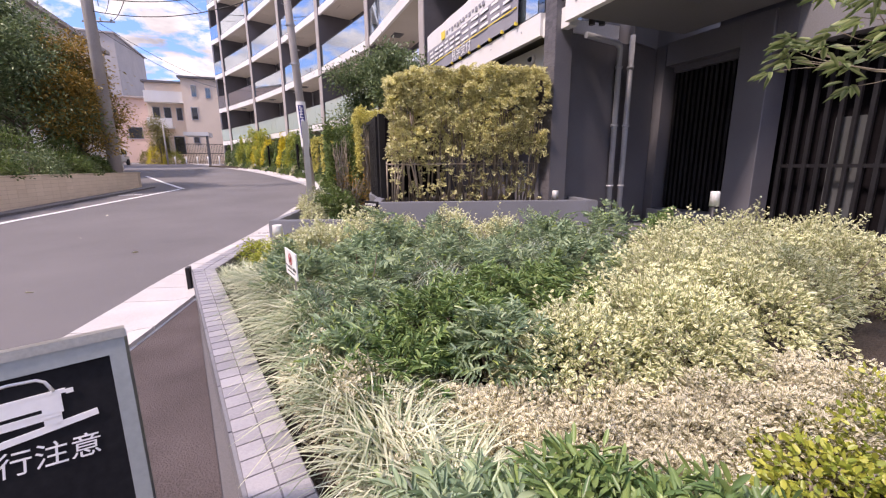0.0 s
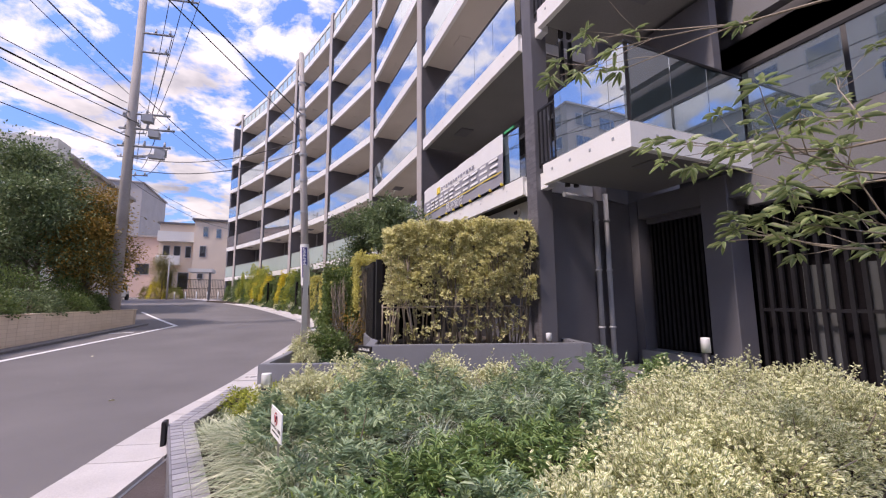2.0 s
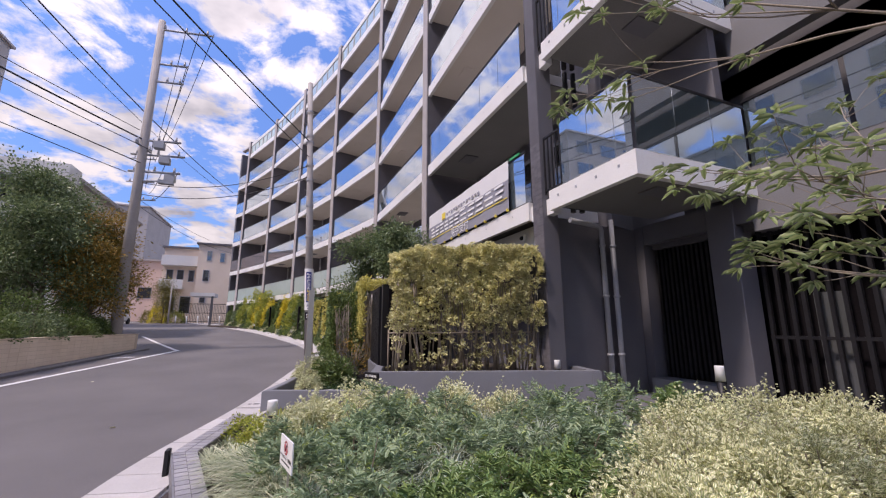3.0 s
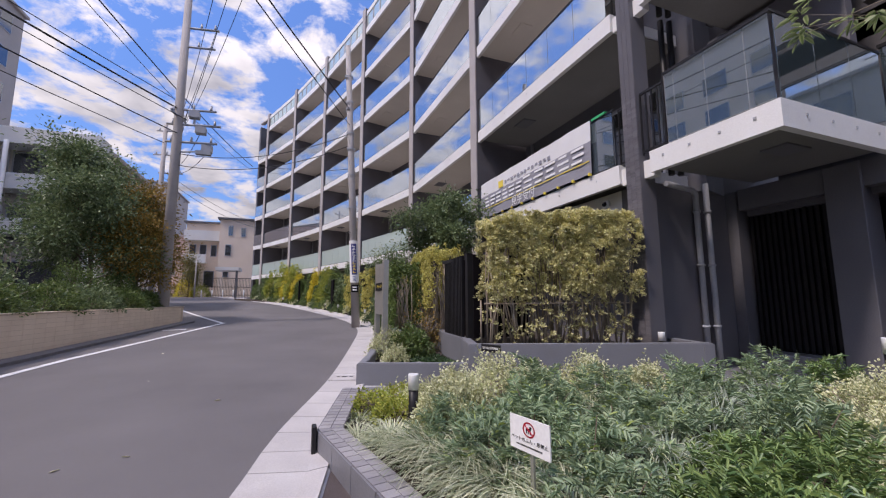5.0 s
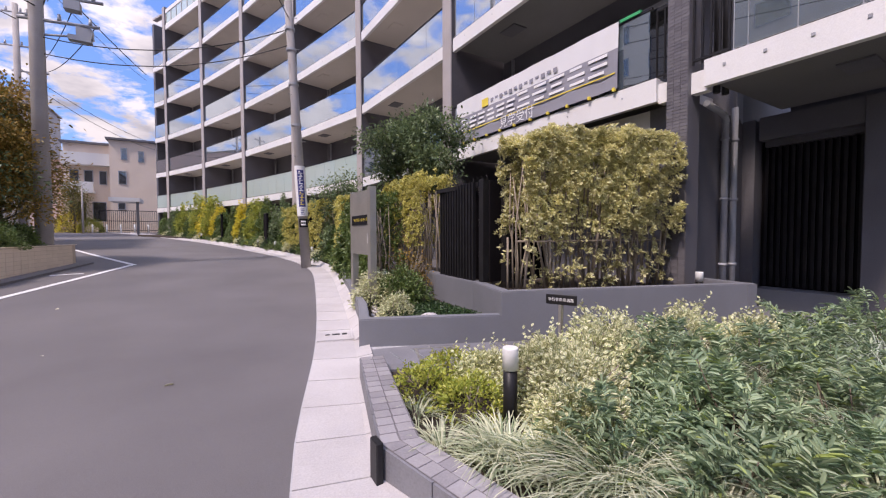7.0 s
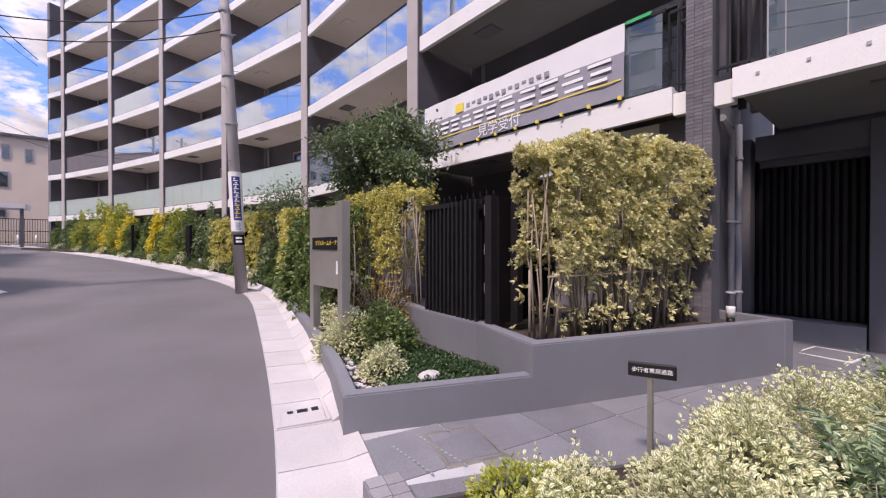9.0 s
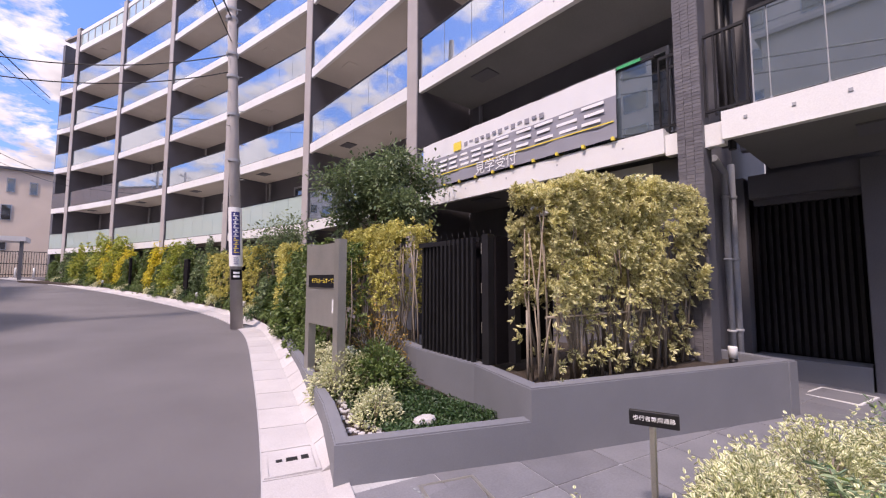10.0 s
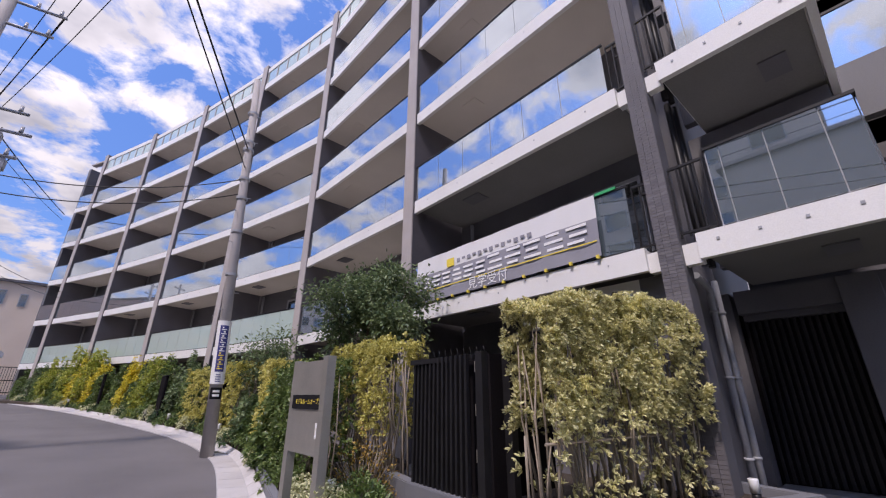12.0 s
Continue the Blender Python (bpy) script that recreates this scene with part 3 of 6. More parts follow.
frame_lid("paving_hatch", "square paved access hatch with steel rim", 0.45, 6.43, 0.23, 0.25, (STEEL, SLATE), gz(0, 6.43) + 0.016, -0.33)
frame_lid("paving_hatch", "paved hatch with pale rim near the shutter", 6.2, 5.0, 0.35, 0.3, (WHITE, SLATE), gz(0, 5.0) + 0.016, -0.19)
frame_lid("drain_cover", "grey concrete utility cover with three slots", -0.28, 7.72, 0.21, 0.27, (CONCRETE, CONCRETE), gz(0, 7.72) + 0.012, -0.27,
          ((-0.12, -0.07, -0.02, 0.03), (-0.04, 0.05, -0.03, 0.04), (0.08, 0.14, -0.03, 0.05)))
frame_lid("drain_cover", "small steel drain cover in the gutter", 1.32, 15.9, 0.15, 0.3, (CONCRETE, STEEL), gz(0, 15.9) + 0.012, 0.0, ((-0.08, 0.08, -0.2, 0.2),))
for k in range(2):
    gr = thing("slot_drain", "narrow slotted steel drain in paving", "drain", (0.02 + k * 0.24, 6.62 - k * 0.06, gz(0, 6.6) + 0.018))
    for q in range(14):
        part("slat", boxed(0.0, 0.014, -0.36 + q * 0.05, -0.335 + q * 0.05, 0, 0.006), SIGN_GREY).parent = gr

# ---- grey garden walls ----
def wall_run(name, pts, thick, z0, z1, mat, label):
    """A rendered garden wall with a slightly bevelled coping along a plan line."""
    inner = offset(pts, thick)
    b = bmesh.new()
    prism(b, [*pts, *inner[::-1]][::-1], z0, z1)
    bmesh.ops.recalc_face_normals(b, faces=b.faces)
    top = [e for e in b.edges if all((z1(v.co.x, v.co.y) if callable(z1) else z1) - v.co.z < 1e-4 for v in e.verts)]
    bmesh.ops.bevel(b, geom=top, offset=0.012, segments=2, affect="EDGES")
    return setting(name, b, mat, label, "wall")


wall_run("garden_wall_front", [(1.336, 6.46), (-0.19, 7.1)], 0.14, -0.1, 0.385, GREY_PAINT, "low grey rendered wall of a small garden")
wall_run("garden_wall_street", [(-0.185, 7.1), (0.15, 8.1), (0.72, 10.3), (1.28, 12.7), (1.55, 14.2)], 0.12, -0.1, lambda x, y: 0.383 + 0.008 * (y - 7.1), GREY_PAINT,
         "low grey rendered wall along the street gutter")
wall_run("planter_wall_return", [(5.0, 6.06), (4.74, 5.2)], 0.16, -0.1, 0.657, GREY_PAINT, "grey rendered planter wall returning to the building")
wall_run("planter_wall_front", [(4.739, 5.2), (1.336, 6.46)], 0.16, -0.1, 0.66, GREY_PAINT, "grey rendered planter wall below a hedge")
wall_run("planter_wall_side", [(1.335, 6.462), (1.66, 7.5), (1.78, 8.75), (2.0, 9.6)], 0.16, -0.1, 0.658, GREY_PAINT, "grey rendered planter wall carrying a black fence")
setting("planter_soil", prism(bmesh.new(), [(1.45, 6.6), (4.62, 5.42), (4.8, 6.05), (4.3, 6.3), (4.3, 9.5), (2.1, 9.5), (1.9, 8.7), (1.8, 7.5)], -0.1, 0.56), SOIL, "dark planter soil", "soil")
setting("garden_soil", prism(bmesh.new(), [(-0.05, 7.2), (1.3, 6.62), (1.62, 7.5), (1.75, 8.75), (2.0, 9.6), (4.2, 12), (3.9, 19), (2.3, 25), (0.4, 31), (-1.8, 37), (-4.5, 43.5), (-6.2, 43.6),
                                            (-3.2, 38), (-0.6, 30.4), (1.1, 22.5), (1.72, 18.6), (1.8, 16), (1.6, 14), (0.75, 10.3), (0.2, 8.1)],
                                           lambda x, y: gz(x, y) - 0.1, lambda x, y: gz(x, y) + 0.13), SOIL, "dark garden soil under hedges", "soil")

# ---- apartment building ----
BAND = surface("band_render", (0.13, 0.128, 0.13), (0.2, 0.195, 0.2), 1.2, 60, 0.7, bump=0.15, streak=True)
PIERS = [(4.36, 6.2), (4.36, 12.45), (4.12, 19.1), (2.62, 25.17), (0.72, 31.37), (-1.46, 37.4), (-4.03, 43.45), (-5.1, 45.5)]
LEVELS = [3.38, 6.39, 9.38, 12.39, 15.39, 18.39]
FASCIA, RAIL = 0.36, 1.12
apartment = thing("apartment_building", "dark grey six-storey apartment building with white balconies", "building", (4.4, 12.4, 0), kind="structure")


def bay_frame(a, b):
    """A bay's own axes: x along the front, y inwards, z up."""
    u = (Vector(b) - Vector(a)).normalized()
    return Matrix(((u.x, u.y, 0, a[0]), (u.y, -u.x, 0, a[1]), (0, 0, 1, 0), (0, 0, 0, 1))), (Vector(b) - Vector(a)).length


def side_rail(bal, m, x0, x1, y, z):
    """Black upright bars beside a pier."""
    b = bmesh.new()
    box(b, x0, x1, y - 0.02, y + 0.02, z + 1.08, z + 1.12, m), box(b, x0, x1, y - 0.02, y + 0.02, z + 0.05, z + 0.08, m)
    n = max(2, int((x1 - x0) / 0.1))
    for k in range(n + 1):
        x = x0 + (x1 - x0) * k / n
        box(b, x - 0.012, x + 0.012, y - 0.012, y + 0.012, z, z + 1.1, m)
    part("side_rail", b, BLACK, bal)


def balcony(a, b, z, level, bay, right=0.22, left=0.24):
    m, w = bay_frame(a, b)
    x0, x1 = right, w - left
    s = bmesh.new()
    box(s, x0, x1, 0.0, 0.1, z, z + FASCIA, m)
    box(s, x0, x1, 0.1, 1.9, z + 0.12, z + FASCIA - 0.02, m)
    bal = part("balcony", s, WHITE, apartment, "white balcony edge with glass parapet")
    # the two lowest soffits of the first bay get the shade-darkened copy
    part("soffit_panel", boxed(x0 + 0.02, x1 - 0.02, 0.104, 1.88, z + 0.085, z + 0.116, m), SOFFIT_SHADED if bay == 0 and level < 2 else SOFFIT, bal)
    # lower hatches take the dark wall colour in place of shade
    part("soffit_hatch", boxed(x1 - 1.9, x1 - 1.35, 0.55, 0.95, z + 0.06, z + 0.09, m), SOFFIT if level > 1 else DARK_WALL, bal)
    b2 = bmesh.new()
    for k in range(5):
        xx = x0 + (x1 - x0) * (k + 0.5) / 5
        box(b2, xx - 0.012, xx + 0.012, -0.008, 0.0, z + 0.2, z + 0.224, m)
    part("anchor_caps", b2, PIPE, bal)
    zt = z + FASCIA
    if level == 5:
        bb = bmesh.new()
        box(bb, x0, x1, 0.02, 0.12, zt + 0.95, zt + 1.25, m), box(bb, x0, x1, 0.03, 0.1, zt, zt + 0.1, m)
        part("parapet_beam", bb, WHITE, bal)
        n = 6
        for k in range(n + 1):
            xx = x0 + 0.05 + (x1 - x0 - 0.1) * k / n
            part("mullion", boxed(xx - 0.04, xx + 0.04, 0.03, 0.1, zt + 0.1, zt + 0.95, m), PIER_FACE, bal)
        part("pane", boxed(x0 + 0.1, x1 - 0.1, 0.06, 0.07, zt + 0.1, zt + 0.95, m), FROSTED, bal)
        return bal
    tall = RAIL
    xr = x0 + (0.1 if bay == 0 else 0.0)
    if bay == 0:
        side_rail(bal, m, 0.06, xr - 0.01, 0.16, zt)
        side_rail(bal, m, 0.06, xr - 0.01, 0.5, zt)
    n = 6
    for k in range(n):
        p, q = xr + 0.03 + (x1 - xr - 0.06) * k / n, xr + 0.03 + (x1 - xr - 0.06) * (k + 1) / n
        glass = part("pane", boxed(p + 0.008, q - 0.008, 0.035, 0.047, zt + 0.03, zt + tall - 0.03, m), FROSTED if level == 0 and bay >= 2 else GLASS, bal)
        glass.visible_shadow = False
        part("pane_clip", boxed(q - 0.014, q + 0.014, 0.05, 0.075, zt, zt + tall - 0.04, m), PIPE, bal)
    part("top_rail", boxed(xr, x1, 0.02, 0.065, zt + tall - 0.03, zt + tall + 0.01, m), BLACK, bal)
    part("bottom_rail", boxed(xr, x1, 0.025, 0.06, zt, zt + 0.03, m), BLACK, bal)
    # drain pipe and a sliding window behind
    pb = bmesh.new()
    tube(pb, [m @ Vector((x1 - 0.55, 1.7, zt)), m @ Vector((x1 - 0.55, 1.7, zt + 2.6))], 0.05)
    part("drain_pipe", pb, PIPE, bal)
    wf = bmesh.new()
    wx0, wx1 = x0 + 0.5 + 0.35 * ((bay + level) % 2), x0 + 3.3 + 0.3 * (bay % 2)
    for c in ((wx0, wx1, zt + 2.1, zt + 2.18), (wx0, wx1, zt, zt + 0.06), (wx0, wx0 + 0.06, zt + 0.06, zt + 2.1), (wx1 - 0.06, wx1, zt + 0.06, zt + 2.1), ((wx0 + wx1) / 2 - 0.035, (wx0 + wx1) / 2 + 0.035, zt + 0.06, zt + 2.1)):
        box(wf, c[0], c[1], 1.78, 1.86, c[2], c[3], m)
    win = part("window_frame", wf, PIPE, bal)
    part("window_pane", boxed(wx0 + 0.06, wx1 - 0.06, 1.82, 1.83, zt + 0.06, zt + 2.1, m), WINDOW, bal)
    return bal


for k, (a, b) in enumerate(zip(PIERS, PIERS[1:])):
    m, w = bay_frame(a, b)
    part("back_wall", boxed(-0.05 if k else 0.12, w + 0.3, 1.87, 5.5, -0.1, 19.2, m), DARK_WALL, apartment)
    if k == 6:
        part("end_wall", boxed(w - 0.1, w + 0.2, 0.2, 1.86, 0, 19.6, m), DARK_WALL, apartment)
    for lv, z in enumerate(LEVELS):
        if k == 6 and lv == 5:
            continue
        balcony(a, b, z, lv, k)
    part("roof_edge", boxed(-0.1, w + 0.2, 0.25, 0.6, 20.0, 20.14, m), PIER_FACE, apartment)
for k, (x, y) in enumerate(PIERS[:7]):
    a = PIERS[max(k - 1, 0)] if k else (4.36, 0)
    b = PIERS[min(k + 1, 7)]
    m, w = bay_frame((x, y), (x + b[0] - a[0], y + b[1] - a[1]))
    top = 20.25
    part("pier_core", boxed(-0.2 if k else -0.265, 0.2 if k else 0.04, -0.02, 1.86 if k else 0.3, -0.1, top, m), DARK_WALL if k == 0 else PIER, apartment, "dark tiled pier between balconies")
    if k:
        part("pier_front", boxed(-0.21, 0.21, -0.06, -0.022, -0.1, top, m), PIER_FACE, apartment)

# end bay beside the entrance: two balconies that turn the corner
for lv, z in enumerate(LEVELS[:3]):
    s = bmesh.new()
    box(s, 4.32, 4.42, 3.82, 5.72, z, z + FASCIA), box(s, 4.42, 6.9, 3.82, 3.92, z, z + FASCIA)
    box(s, 4.42, 6.9, 3.92, 5.72, z + 0.12, z + FASCIA - 0.02)
    bal = part("balcony", s, WHITE, apartment, "white corner balcony with glass parapet")
    # corner soffits and hatches are coloured dark for the shade beneath them
    part("soffit_panel", boxed(4.44, 6.88, 3.94, 5.7, z + 0.085, z + 0.116), SOFFIT_SHADED, bal)
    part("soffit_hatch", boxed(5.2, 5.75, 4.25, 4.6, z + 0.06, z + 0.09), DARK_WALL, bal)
    zt = z + FASCIA
    side_rail(bal, Matrix(((0, 1, 0, 4.3), (1, 0, 0, 5.4), (0, 0, 1, 0), (0, 0, 0, 1))), 0.05, 0.5, 0.1, zt)
    for p, q in ((3.87, 4.18), (4.18, 4.72), (4.72, 5.22), (5.22, 5.38)):
        part("pane", boxed(4.35, 4.362, p + 0.006, q - 0.006, zt + 0.03, zt + 1.17), GLASS, bal).visible_shadow = False
        part("pane_clip", boxed(4.37, 4.39, q - 0.014, q + 0.014, zt, zt + 1.15), PIPE, bal)
    for p, q in ((4.4, 5.22), (5.22, 6.04), (6.04, 6.86)):
        part("pane", boxed(p + 0.01, q - 0.01, 3.85, 3.862, zt + 0.03, zt + 1.17), GLASS, bal).visible_shadow = False
    r = bmesh.new()
    box(r, 4.335, 4.375, 3.84, 5.4, zt + 1.17, zt + 1.21), box(r, 4.375, 6.9, 3.84, 3.88, zt + 1.17, zt + 1.21)
    part("top_rail", r, BLACK, bal)
    r = bmesh.new()
    for k in range(4):
        box(r, 4.308, 4.32, 4.1 + k * 0.45, 4.136 + k * 0.45, z + 0.2, z + 0.236)
    for k in range(4):
        box(r, 4.8 + k * 0.55, 4.836 + k * 0.55, 3.808, 3.82, z + 0.2, z + 0.236)
    part("anchor_caps", r, PIPE, bal)
    part("room_wall", boxed(6.42, 6.6, 3.95, 6.0, zt, z + 3.0), DARK_WALL, apartment)
    # long wall band above the entrance
    part("wall_band", boxed(6.9, 7.1, -14, 3.95, z - 0.55, z + 0.5), BAND, apartment, "grey concrete band above the entrance")
    for k in range(9):
        part("band_pane", boxed(6.95, 6.962, 2.62 - k * 1.3, 3.86 - k * 1.3, z + 0.53, z + 1.65), GLASS, apartment).visible_shadow = False
    part("band_rail", boxed(6.93, 6.98, -8, 3.88, z + 1.65, z + 1.7), BLACK, apartment)
    part("upper_wall", boxed(8.2, 8.4, -14, 6.0, z - 0.5, z + 2.98), DARK_WALL, apartment)
part("roof_cap", boxed(6.42, 12, -14, 6.2, 12.3, 12.6), DARK_WALL, apartment)
# ground floor recess: wall beside the pier, shutter opening, column, entrance lattice
part("recess_wall", prism(bmesh.new(), [(4.67, 6.06), (6.95, 6.3), (6.95, 6.7), (4.67, 6.7)], -0.1, 3.36), DARK_WALL, apartment)
part("recess_wall", prism(bmesh.new(), [(6.1, 6.05), (6.95, 6.3), (6.95, 6.7), (6.1, 6.7)], 3.36, 12.4), DARK_WALL, apartment)
# short stepped beams that join the balcony edges to the first pier, and the dark drain pipes behind it
for z in LEVELS[:4]:
    part("beam_step", boxed(4.42, 4.56, 6.24, 6.42, z - 0.03, z + 0.27), WHITE, apartment)
    part("beam_step", boxed(4.42, 4.56, 5.72, 5.935, z - 0.03, z + 0.27), WHITE, apartment)
    for x, y in ((4.95, 5.84), (5.12, 5.8), (4.85, 6.36)):
        dp = bmesh.new()
        tube(dp, [(x, y, z + FASCIA - 0.3), (x, y, z + 2.96)], 0.05, n=10)
        part("drain_pipe", dp, BLACK, apartment)
part("recess_lintel", boxed(6.9, 7.2, 3.95, 6.02, 3.0, 3.4), DARK_WALL, apartment)
part("recess_jamb", boxed(6.96, 7.3, 6.1, 6.3, -0.1, 3.4), DARK_WALL, apartment)
part("column", boxed(6.85, 7.3, 4.22, 4.68, -0.1, 3.4, bevel=0.01), DARK_WALL, apartment, "square grey entrance column")
part("recess_ceiling", boxed(7.1, 9, -14, 6.0, 2.9, 3.0), DARK_WALL, apartment)
part("sill", boxed(6.78, 7.3, 4.7, 6.05, -0.1, 0.36), GREY_PAINT, apartment)
# near-black sheet: the deep shade of the recess is put into its colour
part("recess_shade_back", boxed(7.55, 7.7, -14, 6.2, -0.1, 3.4), BLACK_MATT, apartment)
shutter = thing("slatted_door", "black slatted metal door in a dark recess", "door", (7.1, 5.4, 0.36))
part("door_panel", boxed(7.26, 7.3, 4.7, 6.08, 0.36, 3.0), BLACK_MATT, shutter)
for k in range(14):
    part("slat", boxed(7.2, 7.26, 4.74 + k * 0.095, 4.79 + k * 0.095, 0.38, 2.98), BLACK, shutter)
lattice = thing("entrance_lattice", "tall black lattice in front of glass entrance doors", "screen", (7.0, 3.4, 0))
for k in range(26):
    part("bar", boxed(7.28, 7.34, 4.1 - k * 0.16, 4.15 - k * 0.16, 0, 2.9), BLACK, lattice)
for z in (0.1, 1.15, 2.8):
    part("rail", boxed(7.29, 7.33, 0.0, 4.16, z, z + 0.05), BLACK, lattice)
for y0, y1 in ((3.25, 3.62), (2.55, 2.9), (1.9, 2.25)):
    part("door_pane", boxed(7.5, 7.52, y0, y1, 0.2, 1.85), SMOKED, lattice)
# two down pipes with a bend under the balcony
for k, y in enumerate((6.1, 6.06)):
    x = 5.84 + k * 0.23
    b = bmesh.new()
    if k:
        run = [(x, y, 0.0), (x, y, 3.46)]
    else:
        run = [(x, y, 0.0), (x, y, 3.18)] + [(x - 0.14 + 0.14 * math.cos(a), y - 0.01, 3.18 + 0.14 * math.sin(a)) for a in (0.3, 0.6, 0.9, 1.2, 1.57)] + [(x - 0.85, y - 0.1, 3.34)]
    tube(b, run, 0.05, n=12)
    dp = thing("down_pipe", "grey round rainwater pipe with clamps", "pipe", (x, y, 0.0))
    part("pipe", b, PIPE, dp)
    for z in (0.8, 1.9, 2.9):
        cb = bmesh.new()
        tube(cb, [(x, y, z), (x, y, z + 0.04)], 0.066, n=12)
        part("clamp", cb, PIPE, dp)
part("vent_wall", boxed(4.7, 4.95, 6.45, 9.0, 2.85, 3.37), WHITE, apartment)
vent = thing("camera_dome", "small dark round wall camera under balcony", "camera", (4.68, 7.11, 3.19))
b = bmesh.new()
tube(b, [(4.7, 7.11, 3.19), (4.64, 7.11, 3.19)], 0.085, n=14)
part("ring", b, PLASTIC, vent)
b = bmesh.new()
tube(b, [(4.66, 7.11, 3.19), (4.6, 7.11, 3.17)], 0.055, 0.035, n=14)
part("lens", b, BLACK, vent)

# banner over the first balcony
banner = thing("banner", "long white and dark grey banner tied to a balcony", "banner", (4.3, 9.6, 3.8))
m, w = bay_frame(PIERS[0], PIERS[1])


def cloth(x0, x1, z0, z1, n, y):
    """A thin hanging sheet with soft folds, front and back."""
    b = bmesh.new()
    rows = []
    for i in range(n + 1):
        x = x0 + (x1 - x0) * i / n
        col = []
        for back in (0.0, 0.004):
            for j in range(7):
                z = z0 + (z1 - z0) * j / 6
                col.append(b.verts.new(m @ Vector((x, y + back + 0.009 * math.sin(x * 5.1 + z * 2) + 0.004 * math.sin(x * 13 + z * 6), z))))
        rows.append(col)
    ring = [0, 1, 2, 3, 4, 5, 6, 13, 12, 11, 10, 9, 8, 7]
    for r, q in zip(rows, rows[1:]):
        for k in range(14):
            c, d = ring[k], ring[(k + 1) % 14]
            b.faces.new((r[c], r[d], q[d], q[c]))
    return b


part("cloth_top", cloth(0.86, 5.75, 4.45, 4.87, 80, -0.048), CLOTH_WHITE, banner)
part("cloth_bottom", cloth(0.86, 5.75, 3.78, 4.45, 80, -0.048), CLOTH_DARK, banner)
part("yellow_line", boxed(0.9, 5.7, -0.066, -0.056, 4.03, 4.05, m), YELLOW, banner)
for k in range(10):
    part("tie", boxed(0.9 + k * 0.5, 0.95 + k * 0.5, -0.07, -0.02, 3.745, 3.8, m), YELLOW, banner)
facing = Matrix(((0, 0, -1, 4.29), (-1, 0, 0, 0), (0, 1, 0, 0), (0, 0, 0, 1)))
# the long name on it stands as plain blocks
yy = 11.72
for k in range(11):
    big_one = k > 5
    w2, step = (0.205, 0.47) if big_one else (0.155, 0.36)
    lo, hi = (4.1, 4.42) if big_one else (4.1, 4.37)
    yy -= step / 2
    bars = [(yy - w2 * (0.95 - 0.3 * ((k + q) % 3 == 0)), yy + w2 * (0.95 - 0.25 * ((k + q) % 2)), hi - d - 0.05, hi - d) for q, d in enumerate((0.0, (hi - lo) / 2 - 0.025, hi - lo - 0.05))]
    for q, (y0, y1, z0, z2) in enumerate(bars):
        part("name_bar", boxed(4.2935 + 0.0004 * q, 4.3, y0, y1, z0, z2), WHITE_INK, banner)
    yy -= step / 2
for k in range(13):
    yy = 10.4 - k * 0.165
    part("small_block", boxed(4.294, 4.3, yy - 0.05, yy + 0.05, 4.51 + 0.04 * (k % 2), 4.6), CLOTH_DARK, banner)
part("emblem", boxed(4.294, 4.3, 10.55, 10.8, 4.47, 4.66), YELLOW, banner)
letters("writing", "見学受付", 0.28, Matrix.Translation((0, 9.55, 3.91)) @ facing, WHITE_INK, banner)
part("green_tape", boxed(0.5, 0.86, 0.0, 0.07, 4.855, 4.905, m), GREEN_PLASTIC, banner)

# ---- black slatted fence on the planter wall ----
fence = thing("slat_fence", "black vertical slat fence on a grey wall", "fence", (1.75, 8.0, 0.66))
for k in range(13):
    y = 7.56 + k * 0.09
    x = 1.70 + 0.10 * (y - 7.5)
    part("slat", boxed(x, x + 0.05, y, y + 0.035, 0.62, 2.1), BLACK, fence)
part("fence_panel", boxed(1.9, 1.93, 7.35, 8.7, 0.66, 2.08), BLACK_MATT, fence)
part("rail", boxed(1.77, 1.83, 7.52, 8.7, 2.04, 2.1), BLACK, fence)
part("post", boxed(1.72, 1.82, 7.33, 7.43, 0.66, 2.12), BLACK, fence)
part("post", boxed(2.02, 2.12, 7.2, 7.3, 0.66, 2.14), BLACK, fence)
part("return_panel", boxed(1.82, 2.9, 7.3, 7.34, 0.66, 2.1), BLACK_MATT, fence)
for k in range(12):
    sb = bmesh.new()
    tube(sb, [(1.86, 7.4 + k * 0.11, 2.08), (1.83, 7.4 + k * 0.11, 2.19)], 0.008, 0.002, 5)
    part("spike", sb, BLACK, fence)
for z in (1.0, 1.45, 1.9):
    part("hinge", boxed(1.745, 1.76, 7.44, 7.465, z, z + 0.12), STEEL, fence)


# ---- left side of the street ----
def tile_wall(name, a, b, h_top, thick, mat, label, tw=0.3, th=0.1):
    """A garden wall faced with tiles; a, b: plan ends of the face."""
    a, b = Vector(a), Vector(b)
    t = (b - a).normalized()
    nrm = Vector((t.y, -t.x))
    back = [a - nrm * thick, b - nrm * thick]
    w = setting(name, prism(bmesh.new(), [(a.x, a.y), (b.x, b.y), (back[1].x, back[1].y), (back[0].x, back[0].y)], -0.2, h_top), GROUT, label, "wall")
    return w, a, t, nrm, (b - a).length


